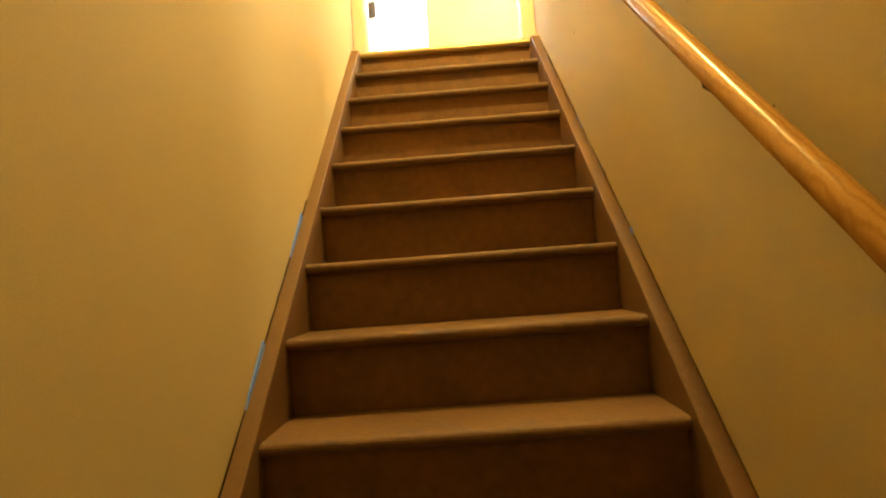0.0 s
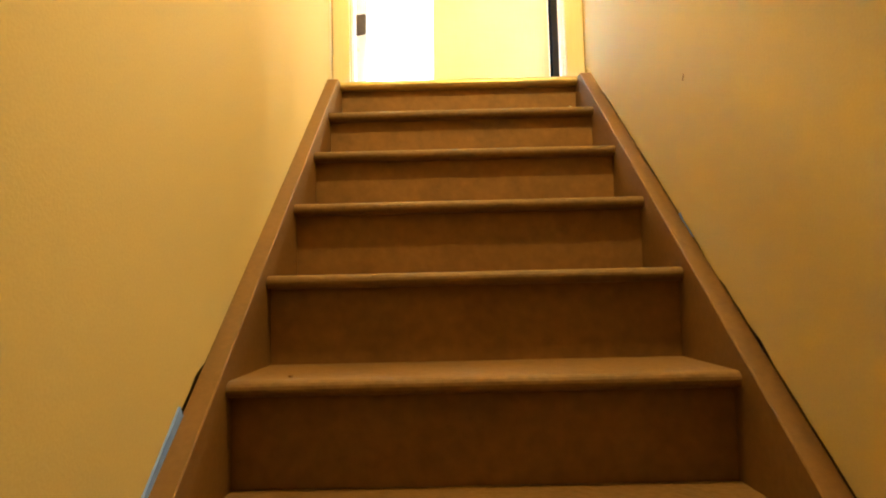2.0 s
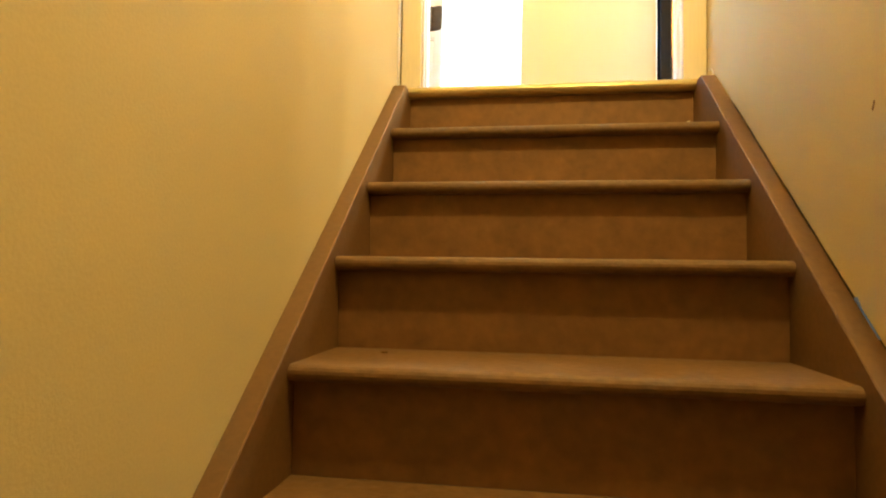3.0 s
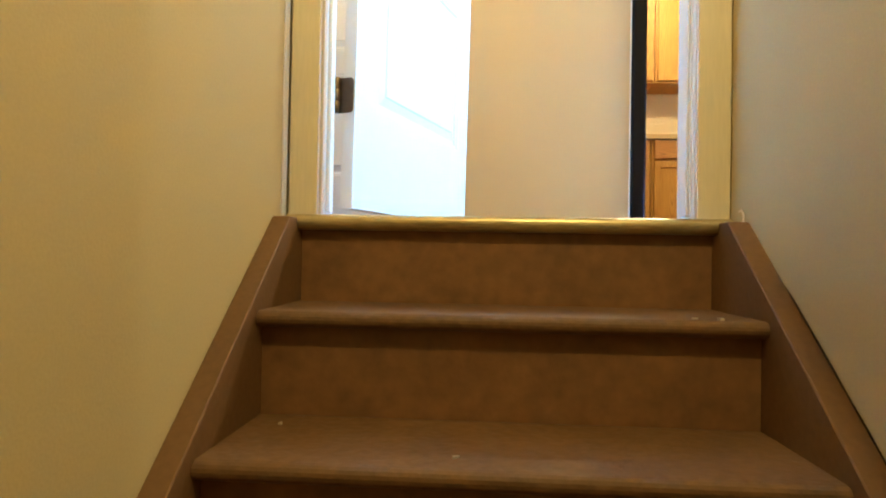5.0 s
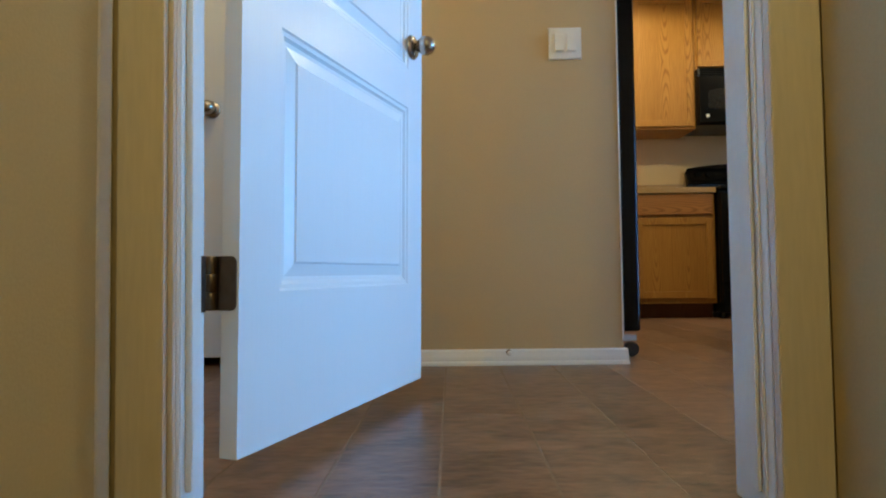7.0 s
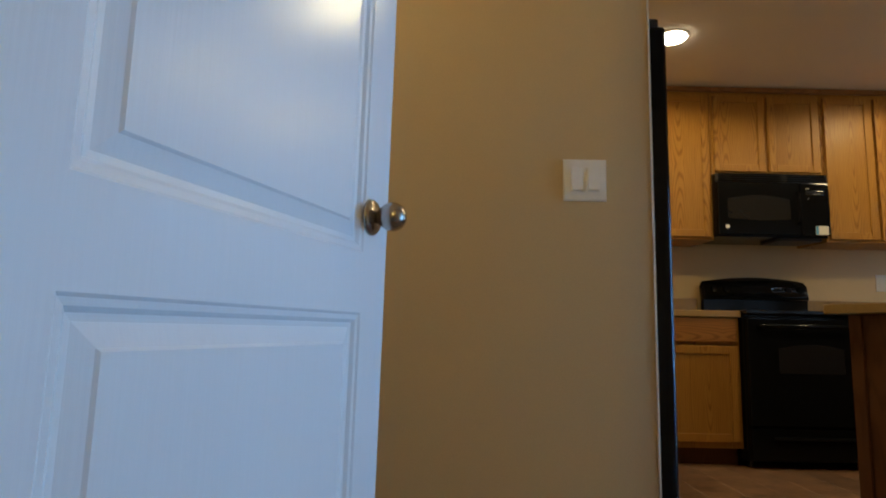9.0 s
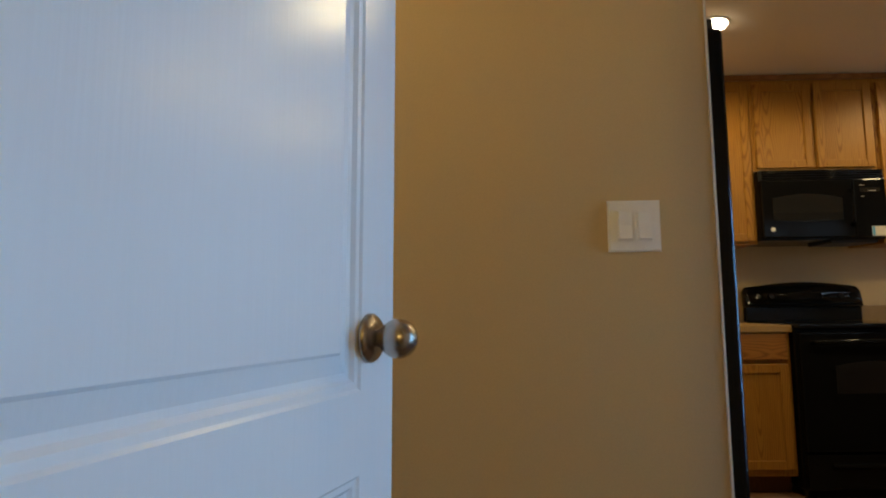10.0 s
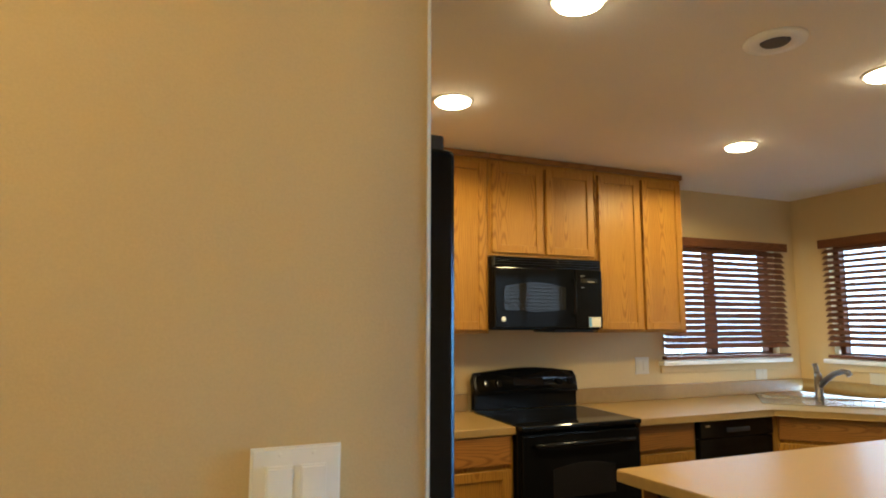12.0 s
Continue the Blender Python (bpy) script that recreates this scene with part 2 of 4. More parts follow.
def lathe(profile, m=None, seg=28, bm=None):
    """A turned body: profile of (radius, height) up its own z axis, moved by m."""
    bm = bm or bmesh.new()
    m = m or Matrix.Identity(4)
    rings = []
    for r, h in profile:
        if r < 1e-6:
            rings.append([bm.verts.new(m @ Vector((0, 0, h)))])
        else:
            rings.append([bm.verts.new(m @ Vector((r * math.cos(a), r * math.sin(a), h)))
                          for a in (2 * math.pi * i / seg for i in range(seg))])
    for a, b in zip(rings, rings[1:]):
        for i in range(seg):
            j = (i + 1) % seg
            if len(a) == 1 and len(b) > 1:
                bm.faces.new((a[0], b[i], b[j]))
            elif len(b) == 1 and len(a) > 1:
                bm.faces.new((a[i], a[j], b[0]))
            elif len(a) > 1:
                bm.faces.new((a[i], a[j], b[j], b[i]))
    for ring in (rings[0], rings[-1]):
        if len(ring) > 1:
            bm.faces.new(ring)
    return bm


def prism(points, axis, lo, hi, bm=None):
    """A flat outline pushed from lo to hi along an axis; the outline gives the other two coordinates in order."""
    bm = bm or bmesh.new()

    def put(p, w):
        return {"x": (w, p[0], p[1]), "y": (p[0], w, p[1]), "z": (p[0], p[1], w)}[axis]
    a = [bm.verts.new(put(p, lo)) for p in points]
    b = [bm.verts.new(put(p, hi)) for p in points]
    bm.faces.new(a)
    bm.faces.new(b)
    for i in range(len(points)):
        j = (i + 1) % len(points)
        bm.faces.new((a[i], a[j], b[j], b[i]))
    return bm


def tube(points, radius, bm=None, seg=14):
    """A round bar through the points."""
    bm = bm or bmesh.new()
    rings, pts = [], [Vector(p) for p in points]
    for i, p in enumerate(pts):
        d = (pts[min(i + 1, len(pts) - 1)] - pts[max(i - 1, 0)]).normalized()
        q = d.to_track_quat("Z", "X").to_matrix()
        rings.append([bm.verts.new(p + q @ Vector((radius * math.cos(a), radius * math.sin(a), 0)))
                      for a in (2 * math.pi * k / seg for k in range(seg))])
    for a, b in zip(rings, rings[1:]):
        for i in range(seg):
            j = (i + 1) % seg
            bm.faces.new((a[i], a[j], b[j], b[i]))
    bm.faces.new(rings[0])
    bm.faces.new(rings[-1])
    return bm


FLOOR, TOP = -0.02, 2.42
RISE, RUN, STEPS = 0.193, 0.2315, 13
BOTTOM = -RISE * STEPS
SLOPE = RISE / RUN
WALL_L, WALL_R = -0.03, 0.95
BACK, EAST = 4.01, 5.21

# ---- structure: stairwell ----


def torn_wall(x0, x1, seed, tears, end):
    """Plasterboard whose ragged lower edge stops just above the stair skirt; it is badly torn in the stretches given."""
    rnd = random.Random(seed)
    edge, y = [], -2.9
    while y < -0.06:
        deep = max([d for a, b, d in tears if a < y < b] + [0.0])
        edge.append((y, SLOPE * y + (0.0290 if deep else 0.0255) + deep * (0.35 + 0.65 * rnd.random())))
        y += 0.012 + rnd.random() * 0.025
    edge.append((-0.05, SLOPE * -0.05 + 0.026))
    outline = [(-4.4, BOTTOM), (-2.92, BOTTOM)] + edge + [(0.0, -0.012), (end, -0.012), (end, TOP), (-4.4, TOP)]
    return prism(outline, "x", x0, x1)


structure("wall_stair_left", torn_wall(WALL_L - 0.013, WALL_L, 3, [(-1.27, -1.15, 0.014), (-2.9, -1.27, 0.008)], 0.038), CREAM, "cream painted plasterboard stair wall with ragged lower edge")
structure("wall_stair_right", torn_wall(WALL_R, WALL_R + 0.013, 8, [(-2.9, -1.9, 0.003), (-1.9, -1.15, 0.004), (-1.15, -1.12, 0.011), (-1.12, -1.0, 0.005), (-0.9, -0.2, 0.003)], 0.0445), CREAM, "cream painted plasterboard stair wall with ragged lower edge")
structure("wall_cavity_left", box(-0.20, -0.14, -4.4, 0.04, BOTTOM, TOP), CAVITY, "dark framing behind the stair wall")
structure("wall_cavity_right", box(1.06, 1.12, -4.4, 0.04, BOTTOM, TOP), CAVITY, "dark framing behind the stair wall")
# Unseen closing wall and floor, darkened to cut bounce onto the lower stairs.
structure("wall_basement", box(-0.20, 1.12, -4.5, -4.4, BOTTOM, TOP), CONCRETE, "unseen dark wall closing the foot of the stairs")
structure("floor_basement", box(-0.20, 1.12, -4.5, 0.04, BOTTOM - 0.1, BOTTOM), CONCRETE, "bare concrete basement floor")
structure("trim_corner_bead", box(WALL_L - 0.013, WALL_L + 0.002, 0.004, 0.0405, -0.01, TOP, 0.006, seg=4), BEADPAINT, "painted corner bead ending the stair wall, paler for caught light")
# Daylight leaking past the left skirt, painted as blue strips; right one matches.
for nm, a, b, x in (("trim_gypsum_upper", -1.393, -1.240, WALL_L), ("trim_gypsum_lower", -1.808, -1.664, WALL_L), ("trim_gypsum_right", -0.880, -0.806, WALL_R)):
    tall, out = (0.030, 0.004) if x < 0.5 else (0.004, 0.0015)
    structure(nm, prism([(a, SLOPE * a + 0.0283), (b, SLOPE * b + 0.0283), (b - 0.01, SLOPE * b + 0.0283 + tall * 0.55), (a + 0.02, SLOPE * a + 0.0283 + tall)], "x",
                        *((x - 0.012, x + out) if x < 0.5 else (x - out, x + 0.012))),
              LEAKBLUE, "pale blue strip along the stair skirt in daylight-leak colour")
structure("trim_gypsum_chip", prism([(-1.402, SLOPE * -1.40 + 0.0283), (-1.388, SLOPE * -1.388 + 0.0283), (-1.390, SLOPE * -1.39 + 0.040), (-1.400, SLOPE * -1.40 + 0.038)], "x", WALL_R - 0.004, WALL_R + 0.012),
          LEAKBLUE, "pale blue chip along the stair skirt")

# ---- structure: doorway wall ----
JL, JR, D0, D1, HEAD = 0.04, 0.878, 0.045, 0.182, 2.06
structure("wall_door_left", box(-2.0, -0.029, D0 + 0.03, D1, FLOOR, TOP), PAINT, "beige painted wall beside the stair door")
structure("wall_door_right", box(0.951, 3.85, D0 + 0.03, D1, FLOOR, TOP), PAINT, "beige painted wall beside the stair door")
structure("wall_door_head", box(-0.029, 0.951, D0, D1, HEAD + 0.02, TOP), PAINT, "beige painted wall above the stair door")
frame_thing = thing("door_frame", (JL, D0, FLOOR), "white painted door frame at the head of the stairs", "door frame", kind="structure")
# Stair-side edges get cream instead of white: warm stair light in the colour.
part("jamb", box(-0.027, JL, D0, D0 + 0.052, FLOOR, HEAD, 0.003), WARMCREAM, frame_thing, "cream jamb edge tinted for the warm stair light")
part("jamb", box(-0.027, JL, D0 + 0.054, D1, FLOOR, HEAD, 0.003), WHITE, frame_thing)
part("jamb", box(JR, 0.949, D0, D0 + 0.018, FLOOR, HEAD, 0.003), WARMCREAM, frame_thing, "cream jamb edge tinted for the warm stair light")
part("jamb", box(JR, 0.949, D0 + 0.020, D1, FLOOR, HEAD, 0.003), WHITE, frame_thing)
part("head_jamb", box(JL, JR, D0, D1, HEAD - 0.02, HEAD + 0.018, 0.003), WHITE, frame_thing)
for a, b, y in ((JL, JL + 0.008, 0.056), (JL, JL + 0.005, 0.074)):
    part("bead", box(a, b, y, y + 0.010, FLOOR, HEAD - 0.02, 0.0025), WARMCREAM, frame_thing)
part("door_stop", box(JL, JL + 0.011, 0.112, 0.146, 0.012, HEAD - 0.02, 0.004), WHITE, frame_thing)
part("door_stop", box(JR - 0.006, JR, 0.100, 0.134, 0.012, HEAD - 0.02, 0.003), WHITE, frame_thing)
for y in (0.084,):
    part("bead", box(JR - 0.003, JR, y, y + 0.006, FLOOR + 0.03, HEAD - 0.02, 0.0014), WHITE, frame_thing)

# ---- structure: hall and kitchen shell ----
structure("ceiling", box(-2.1, EAST + 0.2, -4.5, BACK + 0.2, TOP, TOP + 0.12), CEIL, "plain tan painted ceiling with light texture")
SWY, SWX = 1.487, 1.078
CL0, CL1 = -0.555, 0.070
structure("wall_switch_left", box(-2.0, CL0, SWY, SWY + 0.115, FLOOR, TOP), PAINT, "beige painted hall wall")
structure("wall_switch", box(CL1, SWX, SWY, SWY + 0.115, FLOOR, TOP, 0.006), PAINT, "beige painted hall wall with a light switch")
structure("wall_switch_head", box(CL0, CL1, SWY, SWY + 0.115, 2.03, TOP), PAINT, "beige painted hall wall above the closet door")
structure("trim_wall_corner", box(SWX - 0.004, SWX + 0.002, SWY - 0.0025, SWY + 0.118, FLOOR + 0.09, TOP, 0.001), WHITE, "pale corner bead at the end of the hall wall")
structure("wall_alcove_back", box(0.17, 0.27, SWY + 0.117, 2.62, FLOOR, TOP), PAINT, "beige painted wall behind the refrigerator")
structure("wall_closet_back", box(-2.0, 0.17, 2.2, 2.3, FLOOR, TOP), PAINT, "plain closet back wall")
structure("wall_alcove_side", box(0.17, 1.0, 2.62, 2.72, FLOOR, TOP), PAINT, "beige painted wall beside the refrigerator")
structure("wall_west", box(-2.1, -2.0, D0, 4.2, FLOOR, TOP), PAINT, "beige painted end wall")
structure("wall_kitchen_west", box(0.90, 1.0, 2.72, BACK, FLOOR, TOP), PAINT, "beige painted kitchen side wall")

W1 = (3.84, 4.985, 1.16, 2.02)
W2 = (2.45, 3.72, 1.16, 2.02)
W3 = (3.85, 5.05, 0.92, 2.02)
PD = (0.30, 1.15, FLOOR, 2.05)
structure("wall_back_left", box(0.9, W1[0], BACK, BACK + 0.16, FLOOR, TOP), PAINT, "beige painted kitchen wall")
structure("wall_back_right", box(W1[1], EAST + 0.16, BACK, BACK + 0.16, FLOOR, TOP), PAINT, "beige painted kitchen wall")
structure("wall_back_under", box(W1[0], W1[1], BACK, BACK + 0.16, FLOOR, W1[2]), PAINT, "beige painted wall under the window")
structure("wall_back_over", box(W1[0], W1[1], BACK, BACK + 0.16, W1[3], TOP), PAINT, "beige painted wall over the window")
structure("wall_east_corner", box(EAST, EAST + 0.16, W2[1], BACK, FLOOR, TOP), PAINT, "beige painted kitchen wall")
structure("wall_east_under", box(EAST, EAST + 0.16, W2[0], W2[1], FLOOR, W2[2]), PAINT, "beige painted wall under the window")
structure("wall_east_over", box(EAST, EAST + 0.16, W2[0], W2[1], W2[3], TOP), PAINT, "beige painted wall over the window")
structure("wall_east_pier", box(EAST, EAST + 0.16, PD[1], W2[0], FLOOR, TOP), PAINT, "beige painted wall between the openings")
structure("wall_east_south", box(EAST, EAST + 0.16, D0 + 0.03, PD[0], FLOOR, TOP), PAINT, "beige painted wall beside the added opening")
structure("wall_east_head", box(EAST, EAST + 0.16, PD[0], PD[1], PD[3], TOP), PAINT, "beige painted wall over the added opening")
structure("wall_south_right", box(W3[1], EAST, D0 + 0.03, D1, FLOOR, TOP), PAINT, "beige painted kitchen wall")
structure("wall_south_under", box(W3[0], W3[1], D0 + 0.03, D1, FLOOR, W3[2]), PAINT, "beige painted wall under the window")
structure("wall_south_over", box(W3[0], W3[1], D0 + 0.03, D1, W3[3], TOP), PAINT, "beige painted wall over the window")
# Unseen wall added to stop daylight leaking in under the treads.
structure("wall_foundation", box(-0.20, 1.12, 0.05, 0.12, BOTTOM, FLOOR - 0.062), CONCRETE, "unseen concrete wall added under the landing")
yard = [(-60, -60), (0.5, -60), (0.5, -4.6), (-0.25, -4.6), (-0.25, -0.06), (-2.15, -0.06), (-2.15, BACK + 0.2), (EAST + 0.2, BACK + 0.2), (EAST + 0.2, -0.06),
        (1.2, -0.06), (1.2, -4.6), (0.501, -4.6), (0.501, -60), (80, -60), (80, 80), (-60, 80)]
structure("ground", prism(yard, "z", -0.6, -0.45), SOIL, "open bare ground round the house")


def baseboard(name, x0, x1, y, end=False):
    bm = prism([(y, FLOOR), (y - 0.026, FLOOR), (y - 0.026, FLOOR + 0.006), (y - 0.022, FLOOR + 0.013), (y - 0.0172, FLOOR + 0.015), (y - 0.017, FLOOR + 0.020), (y - 0.0155, FLOOR + 0.030), (y - 0.0125, FLOOR + 0.040),
                (y - 0.0095, FLOOR + 0.051), (y - 0.004, FLOOR + 0.057), (y, FLOOR + 0.058)], "x", x0, x1)
    return structure(name, bm, WHITE, "white moulded baseboard along the hall wall")


baseboard("baseboard", CL1 + 0.075, SWX + 0.014, SWY - 0.001)
structure("baseboard_return", box(SWX + 0.003, SWX + 0.014, SWY, SWY + 0.118, FLOOR, FLOOR + 0.056, 0.003), WHITE, "white baseboard at the end of the hall wall")

# ---- structure: windows ----


def window(name, to, w, h, mullion):
    """A slider window in its own frame: x across, y outward, z up from the sill."""
    ob = thing(name, (0, 0, 0), "white framed sliding window behind wooden blinds", "window", kind="structure")
    f = 0.045
    for nm, b in (("window_frame", (0, f, 0.06, 0.12, 0, h)), ("window_frame", (w - f, w, 0.06, 0.12, 0, h)),
                  ("window_frame", (f, w - f, 0.06, 0.12, 0, f)), ("window_frame", (f, w - f, 0.06, 0.12, h - f, h)),
                  ("mullion", (mullion - 0.035, mullion + 0.035, 0.055, 0.115, f, h - f))):
        part(nm, box(*b, 0.003), SLAT, ob)
    for a, b in ((f, mullion - 0.035), (mullion + 0.035, w - f)):
        pane = part("pane", box(a, b, 0.085, 0.089, f, h - f), GLASS, ob)
        pane.visible_shadow = False
    part("window_sill", box(-0.06, w + 0.075, -0.055, 0.055, -0.032, -0.002, 0.006), WHITE, ob)
    part("apron", box(-0.05, w + 0.065, -0.016, -0.001, -0.085, -0.034, 0.004), PAINT, ob)
    ob.matrix_basis = to
    return ob


window("window_1", pose(W1[0], BACK, W1[2]), W1[1] - W1[0], W1[3] - W1[2], 0.535)
window("window_2", pose(EAST, W2[1], W2[2], 0, 0, -90), W2[1] - W2[0], W2[3] - W2[2], 0.80)
window("window_3", pose(W3[1], D1, W3[2], 0, 0, 180), W3[1] - W3[0], W3[3] - W3[2], 0.60)
# Unseen opening added in the east wall to justify the side daylight.
side_opening = thing("window_4", (EAST, 0.72, FLOOR), "unseen glazed opening in a white frame, added for side daylight", "window", kind="structure")
for b in ((PD[0], PD[0] + 0.05, FLOOR, PD[3]), (PD[1] - 0.05, PD[1], FLOOR, PD[3]), (PD[0] + 0.05, PD[1] - 0.05, PD[3] - 0.05, PD[3]), (PD[0] + 0.05, PD[1] - 0.05, FLOOR, FLOOR + 0.05)):
    part("window_frame", box(EAST + 0.04, EAST + 0.08, *b, 0.003), WHITE, side_opening)
part("pane", box(EAST + 0.06, EAST + 0.064, PD[0] + 0.05, PD[1] - 0.05, FLOOR + 0.05, PD[3] - 0.05), GLASS, side_opening).visible_shadow = False

# ---- stairs ----
stairs = thing("staircase", (0.46, -1.3, BOTTOM), "closed brown fibreboard staircase with rounded nosings and side skirts", "staircase")
SX0, SX1 = 0.011, 0.906


def nosed(y0, y1, ztop, thick, x0, x1):
    r = thick / 2
    arc = [(y0 + r - r * math.sin(a), ztop - r + r * math.cos(a)) for a in (math.pi * i / 8 for i in range(9))]
    return prism(arc + [(y1, ztop - thick), (y1, ztop)], "x", x0, x1)


def skirt(x0, x1):
    ys, ye = -2.88, -0.045
    return prism([(ys, SLOPE * ys + 0.028), (ye, SLOPE * ye + 0.028), (-0.001, SLOPE * ye + 0.028), (-0.001, -0.036), (0.045, -0.036), (0.045, -0.30), (-0.4, -0.80), (ys, BOTTOM)], "x", x0, x1)


for k in range(1, STEPS):
    part("tread", nosed(-k * RUN, -(k - 1) * RUN + 0.030, -k * RISE, 0.030, SX0, SX1), TREAD, stairs, "dusty tan tread")
for k in range(0, STEPS):
    low = -(k + 1) * RISE if k < STEPS - 1 else BOTTOM
    part("riser", box(SX0, SX1, -k * RUN + 0.032, -k * RUN + 0.048, low, -k * RISE - 0.0295), RISER, stairs, "dark brown riser")
for a, b in ((WALL_L, SX0 - 0.001), (SX1 + 0.001, WALL_R)):
    s = skirt(a, b)
    bmesh.ops.bevel(s, geom=list(s.edges), offset=0.002, segments=1, affect="EDGES")
    part("skirt_board", s, SKIRT, stairs)
bar = [(0.017 - 0.017 * math.sin(a), -0.017 + 0.017 * math.cos(a)) for a in (math.pi * i / 10 for i in range(11))]
bar += [(0.043, -0.034), (0.043, -0.016), (0.040, -0.006), (0.033, -0.001)]
part("landing_nosing", prism(bar, "x", -0.016, 0.94), NOSING, stairs, "worn gold-toned rounded landing nosing")

# ---- handrail ----
rail = thing("handrail", (0.90, -1.6, -0.6), "round varnished oak handrail on wall brackets", "handrail")
C, RAILX = 0.856, 0.885
part("rail", tube([(RAILX, y, SLOPE * y + C) for y in (-3.0, -2.4, -1.6, -0.9, -0.55)], 0.0215, seg=20), RAILWOOD, rail, smooth=True)
for y in (-2.92, -2.10, -1.3, -0.7):
    z = SLOPE * y + C
    part("bracket", tube([(RAILX, y, z - 0.022), (RAILX + 0.003, y, z - 0.042), (RAILX + 0.020, y, z - 0.054), (0.9485, y, z - 0.056)], 0.005, seg=10), BRASSY, rail, smooth=True)
    part("bracket_plate", lathe([(0, 0), (0.013, 0), (0.012, 0.004), (0, 0.005)], pose(0.949, y, z - 0.056, 0, -90, 0), 16), BRASSY, rail)

# ---- small marks on the walls ----


def nail(place, turn, label, finish=None):
    ob = thing("nail", place, label, "nail", "nails in the walls")
    m = pose(*place, *turn)
    part("nail_head", lathe([(0, 0.0004), (0.0032, 0.0004), (0.0026, 0.0016), (0, 0.002)], m, 10), finish or BRASSY, ob)
    return ob


nail((WALL_R, -2.189, -1.002), (0, -90, 0), "small dark nail head in the cream stair wall")
scuff = thing("wall_scuff", (WALL_R, -0.872, -0.338), "short dark scuff gouged in the cream stair wall", "scuff mark")
part("gouge", prism([(-0.869, -0.346), (-0.871, -0.345), (-0.875, -0.337), (-0.876, -0.331), (-0.874, -0.330), (-0.872, -0.336), (-0.868, -0.343)], "x", WALL_R - 0.0012, WALL_R + 0.002), SKIRT, scuff)
nail((0.355, 1.487, 1.619), (90, 0, 0), "small painted-over nail head in the beige hall wall", PAINT)
scrap = thing("paper_scrap", (0.943, -0.02, -0.012), "curled scrap of torn paper on the stair skirt", "paper scrap")
part("curl", tube([(0.944, -0.03, -0.0135), (0.946, -0.028, 0.006), (0.943, -0.024, 0.016), (0.938, -0.022, 0.012)], 0.0022, seg=6), WARMCREAM, scrap)

rnd = random.Random(11)
for k, fx, fy in ((5, 0.10, 0.05), (4, 0.12, 0.19), (2, 0.06, 0.20), (2, 0.37, 0.06), (1, 0.82, 0.02), (1, 0.78, 0.03)):
    x, y, z = SX0 + fx, -k * RUN + fy, -k * RISE
    chip = thing("plaster_chip", (x, y, z), "tiny chip of dry plaster lying on a stair tread", "plaster chip", "chips on the treads")
    a = rnd.uniform(0, 3.1)
    flake = [(x + r * math.cos(a + q), y + r * math.sin(a + q)) for q, r in ((0, 0.007), (1.1, 0.003), (2.4, 0.005), (3.6, 0.0065), (5.0, 0.003))]
    part("flake", prism(flake, "z", z + 0.0002, z + rnd.uniform(0.002, 0.005)), DUST if k < 4 else SKIRT, chip)

# ---- doors ----


def panel_leaf(w, h, t, rects):
    """A moulded door leaf, x across, front at y=0, with sunk and raised panels on both faces."""
    bm = bmesh.new()
    xs = [0, rects[0][0], rects[0][1], w]
    zs = sorted({0, h, *(r[2] for r in rects), *(r[3] for r in rects)})
    steps = ((0.0, 0.0), (0.004, 0.003), (0.012, 0.004), (0.018, 0.009), (0.026, 0.010), (0.050, 0.004), (0.054, 0.001))
    for y, s in ((0, 1), (t, -1)):
        for i in range(3):
            for j in range(len(zs) - 1):
                a, b, c, d = xs[i], xs[i + 1], zs[j], zs[j + 1]
                if (a, b, c, d) in rects:
                    loops = [[bm.verts.new((px, y + s * dep, pz)) for px, pz in ((a + e, c + e), (b - e, c + e), (b - e, d - e), (a + e, d - e))]
                             for e, dep in steps]
                    for p, q in zip(loops, loops[1:]):
                        for k in range(4):
                            bm.faces.new((p[k], p[(k + 1) % 4], q[(k + 1) % 4], q[k]))
                    bm.faces.new(loops[-1])
                else:
                    bm.faces.new([bm.verts.new(v) for v in ((a, y, c), (b, y, c), (b, y, d), (a, y, d))])
    for a, b in (((0, 0), (0, h)), ((w, 0), (w, h)), ((0, 0), (w, 0)), ((0, h), (w, h))):
        bm.faces.new([bm.verts.new(v) for v in ((a[0], 0, a[1]), (b[0], 0, b[1]), (b[0], t, b[1]), (a[0], t, a[1]))])
    bmesh.ops.remove_doubles(bm, verts=bm.verts, dist=1e-5)
    return bm


def knob(m):
    """A round knob on its rose, standing out along +z of m."""
    rose = lathe([(0, 0), (0.034, 0), (0.034, 0.004), (0.030, 0.009), (0.016, 0.012), (0.0, 0.012)], m, 32)
    ball = lathe([(0.011, 0.010), (0.012, 0.018), (0.016, 0.021)] + [(0.0268 * math.sin(a), 0.044 - 0.0268 * math.cos(a)) for a in
                 (math.pi * (0.2 + 0.8 * i / 14) for i in range(15))], m, 32)
    return rose, ball


def panel_door(name, m, w, h, label, knob_x, knob_z, sides):
    ob = thing(name, (0, 0, 0), label, "door", kind="structure")
    lo = [(0.112, w - 0.098, 0.272, 0.760), (0.112, w - 0.098, 0.868, h - 0.12)]
    part("door_leaf", panel_leaf(w, h, 0.035, lo), DOORWHITE, ob)
    for s in sides:
        rose, ball = knob(pose(knob_x, 0 if s > 0 else 0.035, knob_z, 90 if s > 0 else -90))
        part("door_knob", ball, NICKEL, part("knob_rose", rose, NICKEL, ob, "brushed nickel rose", True), "round brushed nickel knob", True)
    ob.matrix_basis = m
    return ob


